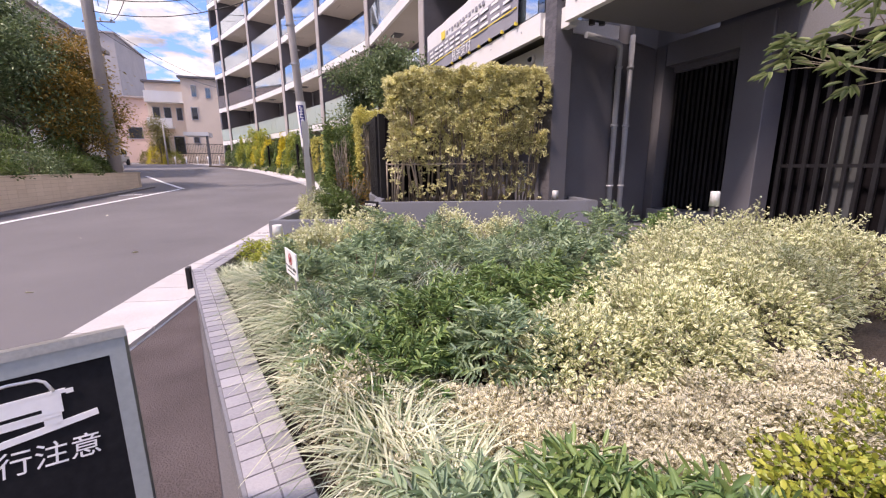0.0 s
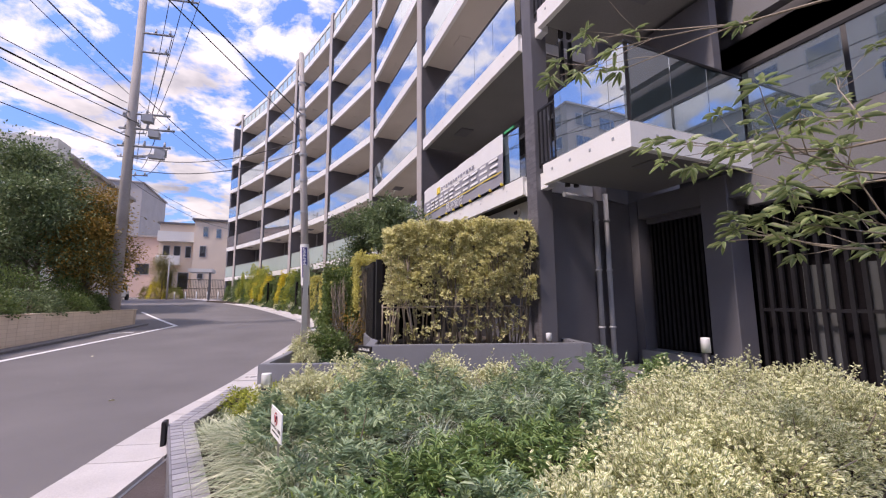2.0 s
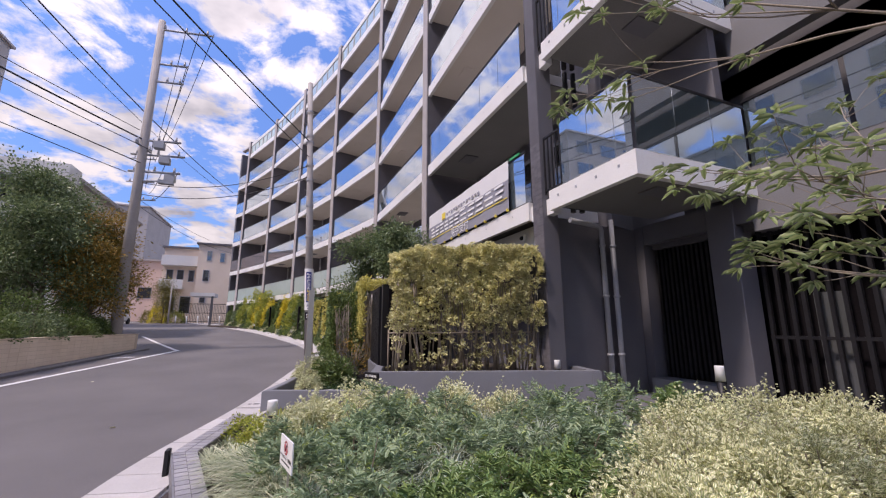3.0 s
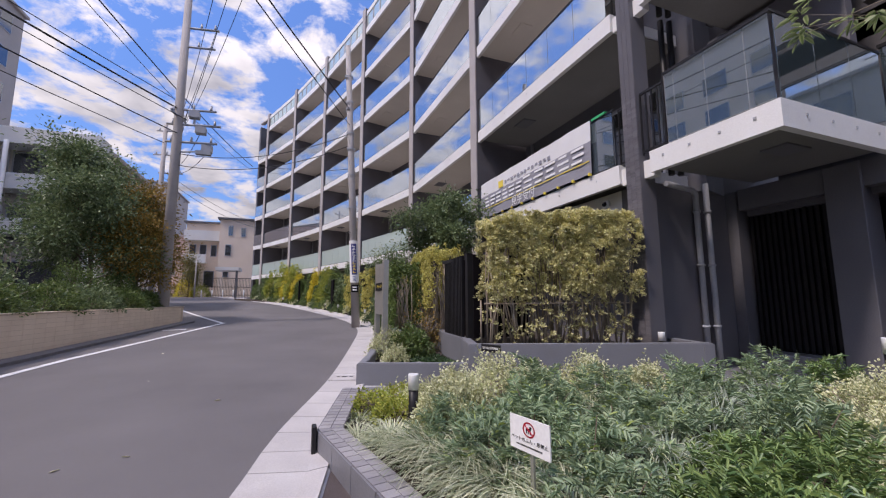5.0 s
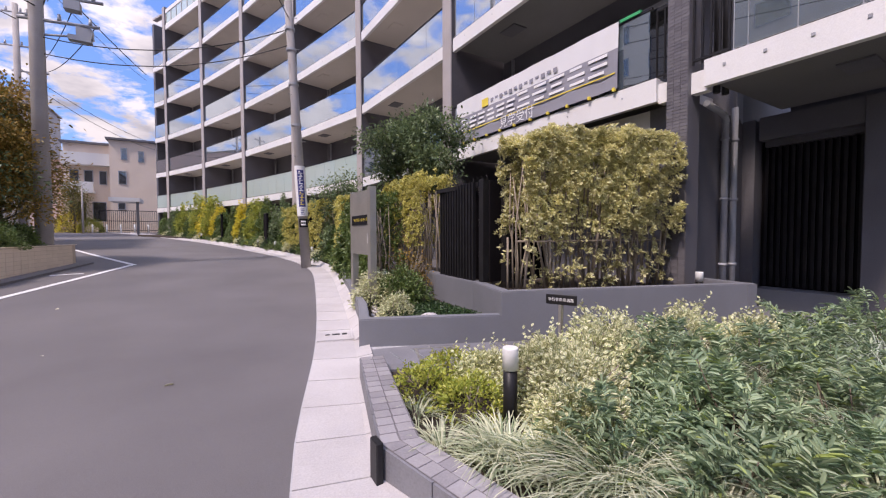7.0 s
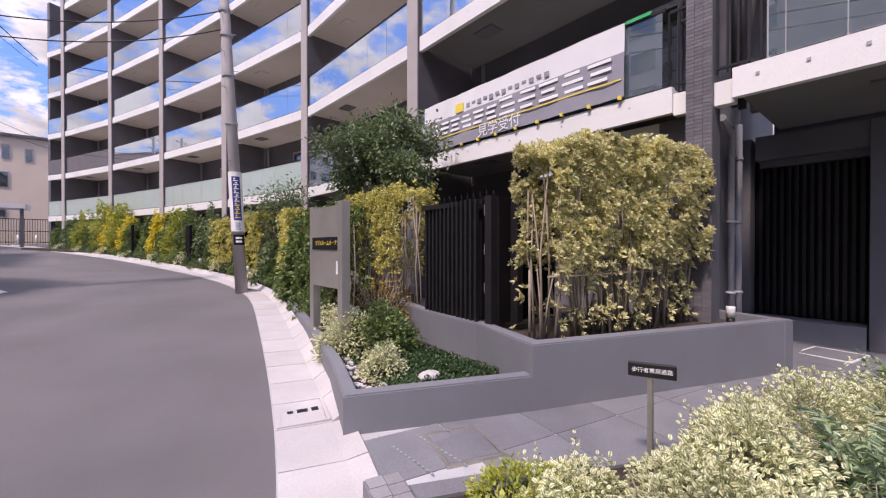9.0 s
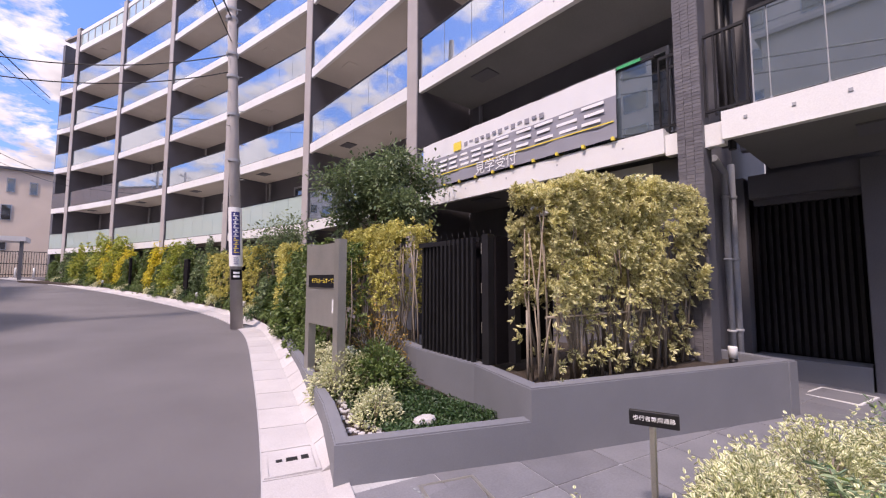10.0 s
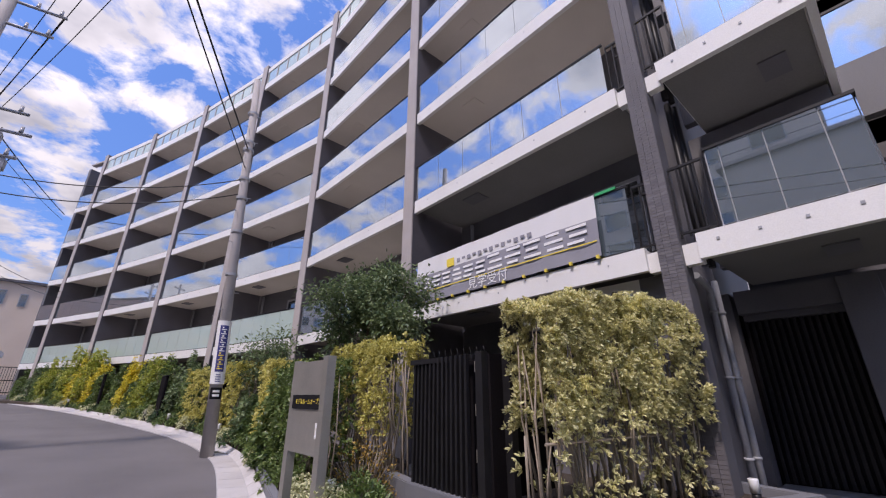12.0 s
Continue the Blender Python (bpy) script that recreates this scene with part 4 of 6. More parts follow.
LP_A, LP_B = (-6.75, 6.0), (-5.0, 19.0)
bmw = surface("beige_grout", (0.54, 0.43, 0.32), (0.66, 0.53, 0.41), 3, 80, 0.8)
w, a, t, nrm, ln = tile_wall("street_planter_wall", LP_A, LP_B, 1.07, 0.3, bmw, "beige tiled planter wall beside the street")
w.data.materials[0] = bmw
tile_me = mesh_of("wall_tile", boxed(0.004, 0.296, -0.008, 0.01, 0.004, 0.096), BEIGE_TILE)
count = 0
rest = bmesh.new()
for r in range(11):
    z = -0.05 + r * 0.1
    if z + 0.1 > 1.06:
        continue
    for k in range(int(ln / 0.3)):
        p = a + t * (k * 0.3)
        if gz(p.x, p.y) > z + 0.08:
            continue
        mm = Matrix(((t.x, nrm.x, 0, p.x), (t.y, nrm.y, 0, p.y), (0, 0, 1, z), (0, 0, 0, 1)))
        if p.y > 11 and count < 290:
            ob = new("tile", tile_me)
            ob.parent = w
            ob.matrix_basis = mm
            count += 1
        else:
            box(rest, 0.004, 0.296, -0.008, 0.01, 0.004, 0.096, mm)
tagged(part("tile_field", rest, BEIGE_TILE, w), "", "", "", "stuff")
setting("street_planter_end", prism(bmesh.new(), [(-5.0, 19.0), (-5.3, 19.4), (-11.5, 24.6), (-11.5, 24.2), (-5.3, 18.9)], -0.2, 1.07), BEIGE_TILE, "beige planter wall turning into side street", "wall")
setting("street_planter_coping", prism(bmesh.new(), [(-6.73, 6.0), (-4.97, 19.02), (-5.3, 19.05), (-7.06, 6.0)], 1.068, 1.085), BEIGE_TILE, "beige coping of the street planter", "wall")
setting("street_planter_soil", prism(bmesh.new(), [(-7.0, 6.0), (-5.3, 18.9), (-11.5, 24.2), (-16, 6)], 0, 1.0), SOIL, "dark planter soil", "soil")
setting("street_apron", ribbon(bmesh.new(), [(-6.75, 6), (-5.0, 19.0)], [(-6.4, 6), (-4.6, 19.1)], -0.05, 0.05), GROUT, "narrow dark concrete apron of the planter", "kerb")


def limb(bm, p, d, length, r, depth, tips, spread=0.6, rise=0.15):
    """A forking branch; the ends are gathered in tips."""
    pts, q, dd = [p], p.copy(), d.copy()
    for k in range(3):
        dd = (dd + Vector((random.uniform(-1, 1), random.uniform(-1, 1), random.uniform(-0.6, 1))) * 0.18 + Vector((0, 0, rise * 0.3))).normalized()
        q = q + dd * length / 3
        pts.append(q.copy())
    tube(bm, pts, r, r * 0.55, 6)
    if depth == 0:
        tips.append((q, dd))
        return
    for _ in range(3):
        nd = (dd + Vector((random.uniform(-1, 1), random.uniform(-1, 1), random.uniform(-0.5, 1))) * spread).normalized()
        limb(bm, pts[random.choice((2, 3))], nd, length * 0.68, r * 0.5, depth - 1, tips, spread, rise)
    tips.append((q, dd))


def tree(label, x, y, h, width, leaf, mat, n, base=None, clump=0.55, trunk=0.1, depth=2, low=0.25):
    z = gz(x, y) if base is None else base
    t = thing("tree", label, "tree", (x, y, z))
    b, tips = bmesh.new(), []
    tube(b, [(x, y, z), (x + 0.05, y, z + h * 0.3), (x - 0.04, y + 0.05, z + h * 0.62), (x, y, z + h * 0.9)], trunk, trunk * 0.3, 8)
    for k in range(11):
        f = low + (0.92 - low) * k / 10
        ang = k * 2.4 + random.uniform(-0.4, 0.4)
        d = Vector((math.cos(ang), math.sin(ang), 0.35 + 0.5 * f)).normalized()
        limb(b, Vector((x, y, z + h * f)), d, width * (0.62 if f < 0.75 else 0.4) * random.uniform(0.7, 1.1), trunk * 0.4 * (1.1 - f), depth - 1, tips)
    part("trunk", b, BARK, t)
    per = max(4, n // len(tips))
    P, D = [], []
    for q, dd in tips:
        o = rng.normal(size=(per, 3)) * np.array([1, 1, 0.75]) * clump * 0.55
        P.append(np.array(q) + o)
        D.append(unit(o + 1e-3) + rng.normal(size=(per, 3)) * 0.5 + np.array([0, 0, 0.1]))
    leaves("crown", np.concatenate(P), np.concatenate(D), leaf, leaf * 0.5, mat, t)
    return t


tree("tall dark evergreen tree behind the street planter", -8.6, 19.3, 5.4, 2.1, 0.12, L_TREE, 20000, 1.0, 0.7)
tree("dark evergreen tree behind the street planter", -7.5, 17.6, 3.7, 2.0, 0.11, L_TREE, 16000, 1.0, 0.65)
tree("small tree turning yellow and orange in autumn", -6.7, 19.2, 3.9, 1.5, 0.11, L_AUTUMN, 14000, 1.0, 0.6)
tree("small tree turning orange behind the planter", -6.25, 17.7, 2.9, 1.0, 0.1, L_AUTUMN, 8000, 1.0, 0.45)


def hedge(label, a, b, thick, h, n, leaf, mat, z=None, bare=0.0, name="hedge", twigs=14, rise=0.0):
    """A clipped hedge with stems that show below its leaves."""
    z0 = gz(*a) + 0.1 if z is None else z
    t = thing(name, label, "hedge", (a[0], a[1], z0))
    C, A = gaps(*wall_points(n // 7, a, b, thick, z0 + bare, z0 + h), 3.4, -0.3)
    d = np.array(b) - np.array(a)
    C[:, 2] += rise * (C[:, 2] - z0) / h * ((C[:, :2] - np.array(a)) @ d) / (d @ d)
    P, D = rosettes(C, A + np.array([0, 0, 0.35]))
    leaves("foliage", P, D, leaf, leaf * 0.5, mat, t, droop=0.05, widest=0.52)
    st, en = [], []
    for k in range(twigs):
        s = (k + random.uniform(0.2, 0.8)) / twigs
        for _ in range(2):
            p = Vector((a[0] + (b[0] - a[0]) * s + random.uniform(-0.1, 0.1), a[1] + (b[1] - a[1]) * s + random.uniform(-thick, thick) * 0.3, z0))
            st.append(p), en.append(p + Vector((random.uniform(-0.22, 0.22), random.uniform(-0.15, 0.15), h * random.uniform(0.7, 0.9))))
    stems("branchwork", st, en, 0.016, TWIG, t)
    return t


def shrub(label, x, y, rx, ry, h, n, leaf, mat, z=None, wide=0.5, turn=0.0, name="shrub", stalks=8, droop=0.15, sprigs=0, bunch=0):
    z0 = gz(x, y) + 0.1 if z is None else z
    t = thing(name, label, "shrub", (x, y, z0))
    P, D = mound_points(n, x, y, rx, ry, z0, h, x * 3.1 + y, turn)
    if bunch:
        C, A = gaps(P[:: bunch], D[:: bunch], 1.6, -0.3)
        P, D = rosettes(C, A, bunch)
    if sprigs:
        tops = P[rng.choice(len(P), sprigs * 6)]
        tops = tops[tops[:, 2] > z0 + 0.45 * h][:sprigs]
        Q, E = [], []
        for c in tops:
            lean = np.array([random.uniform(-0.5, 0.5), random.uniform(-0.5, 0.5), 1.0]) * random.uniform(0.1, 0.2)
            for k in range(9):
                a = k * 2.4
                Q.append(c + lean * (k / 8)), E.append((math.cos(a), math.sin(a), 0.7))
        P, D = np.concatenate([P, np.array(Q)]), np.concatenate([D, np.array(E)])
    leaves("foliage", P, D, leaf, leaf * wide, mat, t, droop=droop)
    st = [(x + random.uniform(-0.15, 0.15) * rx, y + random.uniform(-0.15, 0.15) * ry, z0 - 0.02) for _ in range(stalks)]
    en = [(x + random.uniform(-0.75, 0.75) * rx, y + random.uniform(-0.75, 0.75) * ry, z0 + h * random.uniform(0.6, 0.85)) for _ in range(stalks)]
    stems("branchwork", st, en, 0.008, TWIG, t)
    return t


for k, (x, y, r, h) in enumerate(((-7.1, 9.5, 0.9, 0.9), (-6.9, 11.3, 0.9, 0.8), (-6.5, 13.0, 0.8, 0.75), (-6.3, 14.6, 0.8, 0.7), (-6.1, 16.2, 0.75, 0.7), (-5.9, 17.5, 0.6, 0.65), (-7.6, 12.4, 1.0, 1.5), (-7.0, 15.6, 0.9, 1.4), (-6.5, 17.0, 0.7, 1.3), (-9, 19.8, 1.2, 1.2), (-7, 19.4, 0.8, 0.9))):
    shrub("green shrub with small leaves in street planter", x, y, r, r, h, 3500, 0.07, L_GARDEN if k % 3 else L_TREE, 1.0)
hedge("low clipped bright green hedge on the street planter", (-7.15, 8.6), (-6.75, 12.0), 0.5, 0.55, 6000, 0.05, L_GARDEN, 1.0)
hedge("clipped dark green hedge above the street planter", (-8.6, 10.2), (-7.9, 14.6), 0.7, 2.1, 9000, 0.07, L_TREE, 1.0)


def house(name, label, x0, x1, y0, y1, z0, h, mat, rows, roof=True, roof_mat=None, balconies=()):
    """A house: wall body, flat roof slab, windows with frames on the street faces."""
    t = thing(name, label, "house", ((x0 + x1) / 2, (y0 + y1) / 2, z0), kind="structure")
    part("wall", boxed(x0, x1, y0, y1, z0 - 0.5, z0 + h), mat, t)
    part("roof", boxed(x0 - 0.25, x1 + 0.25, y0 - 0.25, y1 + 0.25, z0 + h, z0 + h + 0.22), roof_mat or PIER_FACE, t)
    for face, p, q, z, hh in rows:
        fb, gb = bmesh.new(), bmesh.new()
        if face == "y":
            box(fb, p - 0.07, q + 0.07, y0 - 0.05, y0 - 0.005, z0 + z - 0.07, z0 + z + hh + 0.07)
            box(gb, p, q, y0 - 0.058, y0 - 0.05, z0 + z, z0 + z + hh)
        elif face == "x1":
            box(fb, x1 + 0.005, x1 + 0.05, p - 0.07, q + 0.07, z0 + z - 0.07, z0 + z + hh + 0.07)
            box(gb, x1 + 0.05, x1 + 0.058, p, q, z0 + z, z0 + z + hh)
        else:
            box(fb, x0 - 0.05, x0 - 0.005, p - 0.07, q + 0.07, z0 + z - 0.07, z0 + z + hh + 0.07)
            box(gb, x0 - 0.058, x0 - 0.05, p, q, z0 + z, z0 + z + hh)
        fr = part("window_frame", fb, PIPE, t)
        part("window_pane", gb, WINDOW, fr)
    for c in balconies:
        part("balcony", boxed(*c), WHITE, t)
    return t


# the beige house that closes the street
HZ = gz(0, 55)
house("beige_house", "three-storey beige house with small windows", -9.6, -3.0, 55, 66, HZ, 9.4, HOUSE,
      [("y", -8.6, -8.2, 7.5, 1.1), ("y", -7.2, -6.8, 7.4, 1.0), ("y", -8.85, -8.3, 5.0, 1.25), ("y", -8.95, -8.45, 2.4, 0.9), ("y", -5.2, -4.6, 5.0, 1.2), ("y", -5.3, -4.5, 2.2, 1.2)], roof_mat=DARK_WALL)
house("cream_house", "cream house wing with balcony bands and windows", -13.4, -9.65, 56.5, 66, HZ, 9.0, HOUSE,
      [("y", -12.9, -12.3, 5.1, 1.2), ("y", -11.8, -11.2, 5.1, 1.2), ("y", -10.6, -10.1, 5.0, 1.3), ("y", -13.0, -11.8, 1.2, 1.9), ("y", -11.2, -10.2, 1.2, 1.9)],
      balconies=((-13.4, -9.65, 55.55, 55.7, HZ + 7.0, HZ + 8.0), (-13.4, -9.65, 55.55, 56.5, HZ + 6.8, HZ + 7.0), (-13.4, -11.0, 55.55, 55.7, HZ + 4.2, HZ + 5.1), (-13.4, -11.0, 55.55, 56.5, HZ + 4.0, HZ + 4.2)), roof_mat=DARK_WALL)
house("pink_house", "pale pink house far down the side street", -21, -14.5, 62, 72, HZ, 8.0, HOUSE_PINK, [("y", -19.5, -18, 5.3, 1.3), ("y", -17, -15.6, 3.2, 1.3)])
house("far_block", "grey flats with glazed balconies far off", -34, -22, 80, 95, 2.4, 19, HOUSE_GREY,
      [("y", -33 + 3.2 * i, -31 + 3.2 * i, 3.0 + 3.2 * j, 1.6) for i in range(3) for j in range(5)])
house("far_block", "far pinkish block of flats", -52, -38, 70, 90, 2.4, 15, HOUSE_PINK, [("y", -50 + 3.2 * i, -48 + 3.2 * i, 3.0 + 3.2 * j, 1.6) for i in range(4) for j in range(4)])
# neighbouring flats behind the trees, and the taller block across the street behind the walk
house("neighbour_flats", "low grey flats with long balconies behind trees", -26, -10.5, 26.2, 36, 0.5, 8.4, NEIGHBOUR,
      [("y", -25 + 3.6 * i, -22.6 + 3.6 * i, 1.0 + 2.7 * j, 1.7) for i in range(4) for j in range(3)],
      balconies=[(-26, -10.5, 25.0, 25.15, z, z + 0.75) for z in (4.4, 6.55)] + [(-26, -10.5, 25.15, 26.2, z, z + 0.2) for z in (4.4, 6.55)]
      + [(-26, -10.4, 24.9, 26.2, 8.72, 9.5)] + [(x, x + 0.2, 25.16, 26.19, 0.5, 8.7) for x in (-22.4, -18.5, -14.6, -10.7)])
for x in (-13.9, -18.0):
    rp = bmesh.new()
    tube(rp, [(x, 24.88, 0.6), (x, 24.88, 8.8)], 0.1, n=10)
    tagged(part("rain_pipe", rp, PLASTIC), "white rain pipe on the neighbouring flats", "pipe")
house("rear_block", "plain grey block rising behind the street block", -40, -24, 4, 29, -0.3, 23.5, NEIGHBOUR,
      [("x1", 6 + 4 * i, 8 + 4 * i, 1.5 + 3 * j, 1.6) for i in range(6) for j in range(7)])
house("tall_block", "tall pale grey block of flats behind the low flats", -45, -24.1, 38, 44, 0.5, 25.5, HOUSE_GREY,
      [("x1", 39 + 2.2 * i, 40.3 + 2.2 * i, 2.0 + 3 * j, 1.5) for i in range(2) for j in range(8)] + [("y", -44 + 4 * i, -41.5 + 4 * i, 2.0 + 3 * j, 1.5) for i in range(5) for j in range(8)])
house("street_block", "plain grey block across the street", -30, -17, -40, 9, -0.5, 15.5, NEIGHBOUR, [("x1", -36 + 4 * i, -34 + 4 * i, 1.0 + 3 * j, 1.6) for i in range(10) for j in range(5)])

fence2 = thing("black_fence", "black railing fence in front of the beige house", "fence", (-8, 54, HZ))
for k in range(40):
    part("bar", boxed(-10.4 + k * 0.16, -10.37 + k * 0.16, 53.98, 54.01, HZ, HZ + 2.2), BLACK, fence2)
for z in (0.15, 1.1, 2.15):
    part("rail", boxed(-10.45, -4.0, 53.97, 54.02, HZ + z, HZ + z + 0.06), BLACK, fence2)
for k in range(5):
    bb = bmesh.new()
    tube(bb, [(-10.6 + k * 1.1, 52.4 - 0.3 * k, gz(0, 52)), (-10.6 + k * 1.1, 52.4 - 0.3 * k, gz(0, 52) + 0.85)], 0.06, n=10)
    tagged(part("bollard", bb, PLASTIC), "white street bollard at the crossing", "bollard", "bollards at the crossing")
canopy = thing("entrance_canopy", "white flat canopy over a side entrance", "canopy", (-7.4, 48.5, 3.6))
part("roof", boxed(-8.6, -6.4, 47.4, 50, 4.4, 4.75), WHITE, canopy)
part("post", boxed(-6.7, -6.5, 47.5, 47.7, 1.4, 4.4), DARK_WALL, canopy)

car = thing("parked_car", "white parked van seen far down the side street", "car", (-15.5, 50, gz(0, 50)))
z = gz(0, 50)
b = bmesh.new()
box(b, -16.4, -14.6, 48.2, 52.2, z + 0.3, z + 1.0, bevel=0.12), box(b, -16.3, -14.7, 49.0, 52.1, z + 1.0, z + 1.75, bevel=0.15)
part("body", b, CAR_PAINT, car)
part("windscreen", boxed(-16.15, -14.85, 48.96, 49.0, z + 1.08, z + 1.6), WINDOW, car)
part("side_window", boxed(-14.7, -14.66, 49.3, 51.6, z + 1.1, z + 1.6), WINDOW, car)
for x in (-16.35, -14.6):
    for y in (49.0, 51.4):
        wb = bmesh.new()
        tube(wb, [(x - 0.1, y, z + 0.32), (x + 0.1, y, z + 0.32)], 0.32, n=16)
        part("wheel", wb, RUBBER, car)
for k, (x, y, h, mt) in enumerate(((-12.5, 53.5, 2.2, L_GOLD), (-11.0, 54.0, 1.4, L_LIME), (-13.4, 54.5, 1.6, L_FAR), (-17.2, 55, 1.6, L_FAR))):
    shrub("yellow green shrub beside the far house", x, y, 1.0, 1.0, h, 2500, 0.12, mt, gz(x, y))
tree("small tree turning yellow beside far house", -12.0, 53.0, 4.2, 1.4, 0.14, L_FAR, 4000, depth=2)


# ---- utility poles, cables ----
def pole(label, x, y, top, r=0.17, arms=(), lean=(0, 0)):
    z = gz(x, y)
    t = thing("utility_pole", label, "utility pole", (x, y, z))
    b = bmesh.new()
    tube(b, [(x, y, z - 0.1), (x + lean[0] * 0.5, y + lean[1] * 0.5, (z + top) / 2), (x + lean[0], y + lean[1], top)], r, r * 0.62, 16)
    part("shaft", b, POLE, t)
    for az, zz, l0, l1 in arms:
        d = Vector((math.cos(az), math.sin(az), 0))
        c = Vector((x + lean[0] * (zz - z) / (top - z), y + lean[1] * (zz - z) / (top - z), zz))
        ab = bmesh.new()
        tube(ab, [c - d * l0, c + d * l1], 0.045, n=6)
        arm = part("crossarm", ab, PIPE, t)
        for k in range(3):
            p = c + d * (-l0 + (l0 + l1) * (k + 0.3) / 2.6)
            ib = bmesh.new()
            tube(ib, [p + Vector((0, 0, 0.03)), p + Vector((0, 0, 0.1)), p + Vector((0, 0, 0.22))], 0.05, 0.035, 8)
            part("insulator", ib, PIPE, arm)
    return t


A1 = math.radians(-10)
big = pole("tall grey concrete utility pole with crossarms", -5.45, 18.1, 14.0, 0.2,
           ((A1, 13.6, 0.1, 2.0), (A1, 12.0, 0.1, 1.2), (A1, 11.2, 0.1, 1.1), (A1, 8.6, 0.3, 1.3), (A1, 8.0, 0.4, 1.5), (A1, 7.3, 0.4, 1.4), (A1 + 1.5, 8.3, 0.5, 0.5)))
for k, z in enumerate((8.3, 7.7, 7.0)):
    part("junction_box", boxed(-5.1 + 0.25 * k, -4.75 + 0.25 * k, 17.9, 18.2, z, z + 0.25), PIPE, big)
lamp = bmesh.new()
tube(lamp, [(-5.4, 18.1, 6.9), (-4.6, 17.9, 6.95)], 0.03, n=6), box(lamp, -4.75, -4.25, 17.78, 18.0, 6.82, 6.96)
part("street_lamp", lamp, PIPE, big)
near = pole("slender grey concrete utility pole beside the gutter", 1.04, 15.4, 10.9, 0.15, (), (-0.55, 0.0))


def on_pole(z):
    """Centre of the leaning pole at a height."""
    return Vector((1.04 - 0.55 * (z - 0.34) / 10.56, 15.4, z))


def sleeve(name, z0, z1, r, mat, parent, label="", a0=0.0, a1=2 * math.pi, n=22):
    """A thin plate bent round the pole between two angles."""
    b = bmesh.new()
    rows = []
    for k in range(n + 1):
        a = a0 + (a1 - a0) * k / n
        d = Vector((math.cos(a), math.sin(a), 0))
        rows.append([b.verts.new(on_pole(z) + d * q) for z, q in ((z0, r - 0.01), (z1, r - 0.01), (z1, r), (z0, r))])
    for p, q in zip(rows, rows[1:]):
        for k in range(4):
            b.faces.new((p[k], p[(k + 1) % 4], q[(k + 1) % 4], q[k]))
    if a1 - a0 < 6.2:
        b.faces.new(rows[0][::-1]), b.faces.new(rows[-1])
    return part(name, b, mat, parent, label)


for k in range(15):
    z = 3.7 + k * 0.45
    c = on_pole(z)
    st = bmesh.new()
    tube(st, [c + Vector((0.1 if k % 2 else -0.1, -0.08, 0)), c + Vector((0.2 if k % 2 else -0.2, -0.14, 0))], 0.011, n=5)
    part("step_bolt", st, PIPE, near)
for z in (9.6, 8.6, 8.35, 7.4, 6.8, 5.8, 4.6):
    sleeve("band", z, z + 0.07, 0.148, PIPE, near)
# advertising plates wrapped round the pole
FACING = math.radians(262)
sleeve("plate", 1.92, 3.42, 0.157, PLASTIC, near, "white plate with navy band of writing")
band = sleeve("writing_band", 2.2, 3.3, 0.16, NAVY, near, "", FACING - 0.62, FACING + 0.62, 10)
for k in range(10):
    z = 2.26 + k * 0.103
    ink = YELLOW if k < 4 else WHITE_INK
    sleeve("sign_mark", z, z + 0.022, 0.162, ink, band, "", FACING - 0.38, FACING + 0.38, 4)
    sleeve("sign_mark", z + 0.04, z + 0.075, 0.162, ink, band, "", FACING - 0.3 + 0.1 * (k % 3), FACING - 0.08 + 0.14 * (k % 3), 3)
for k in range(4):
    sleeve("small_print", 1.97 + k * 0.05, 1.99 + k * 0.05, 0.16, NAVY, near, "", FACING - 0.4, FACING + 0.35 - 0.1 * (k % 2), 4)
number = sleeve("number_plate", 1.58, 1.84, 0.156, INK, near, "", FACING - 0.9, FACING + 0.9, 12)
for k in range(2):
    sleeve("number_mark", 1.64 + k * 0.09, 1.69 + k * 0.09, 0.158, WHITE_INK, number, "", FACING - 0.5, FACING + 0.45, 5)
pole("distant utility pole with transformer", -9.2, 30.3, 12.6, 0.18, ((A1, 12.2, 0.5, 0.9), (A1, 10.6, 0.6, 1.0), (A1, 9.4, 0.2, 1.2)))
pole("distant grey concrete utility pole with crossarms", -16.5, 50.0, 13.5, 0.18, ((A1, 13.0, 0.9, 0.9), (A1, 12.0, 0.9, 0.9), (A1, 11.2, 0.9, 0.9)))
pole("thin dark lamp post by the crossing", -11.0, 51.0, 6.0, 0.09)


def cable(label, a, b, sag=0.5, r=0.014):
    a, b = Vector(a), Vector(b)
    pts = [a.lerp(b, k / 14) - Vector((0, 0, sag * 4 * (k / 14) * (1 - k / 14))) for k in range(15)]
    bm = bmesh.new()
    tube(bm, pts, r, n=5)
    return tagged(part("cable", bm, WIRE), label, "cable", "overhead cables")


BT = Vector((-5.45, 18.1, 0))
for dx, z in ((0.9, 13.8), (1.4, 13.8), (1.95, 13.8), (1.1, 12.1), (0.3, 8.7), (0.9, 8.1), (1.3, 7.4)):
    cable("black overhead cable along the street", BT + Vector((dx, -0.1 * dx, z)), (-8.8 + dx * 0.4, 30.2, z * 0.55 + 5.4), 0.35)
for dx, z, r in ((0.0, 8.6, 0.03), (0.3, 8.2, 0.014), (0.1, 7.6, 0.02), (-0.2, 9.0, 0.014), (-0.4, 7.2, 0.014)):
    cable("black overhead cable along the street", BT + Vector((dx, 0, z)), (-19 + dx, -6, z + 1.2), 0.5, r)
cable("thick black cable across the street", (-11, -3, 13.0), (-5.6, 46.5, 15.5), 1.2, 0.03)
cable("black cable across the street", (-10.6, -3, 12.4), (-5.6, 46.5, 15.0), 1.5, 0.015)
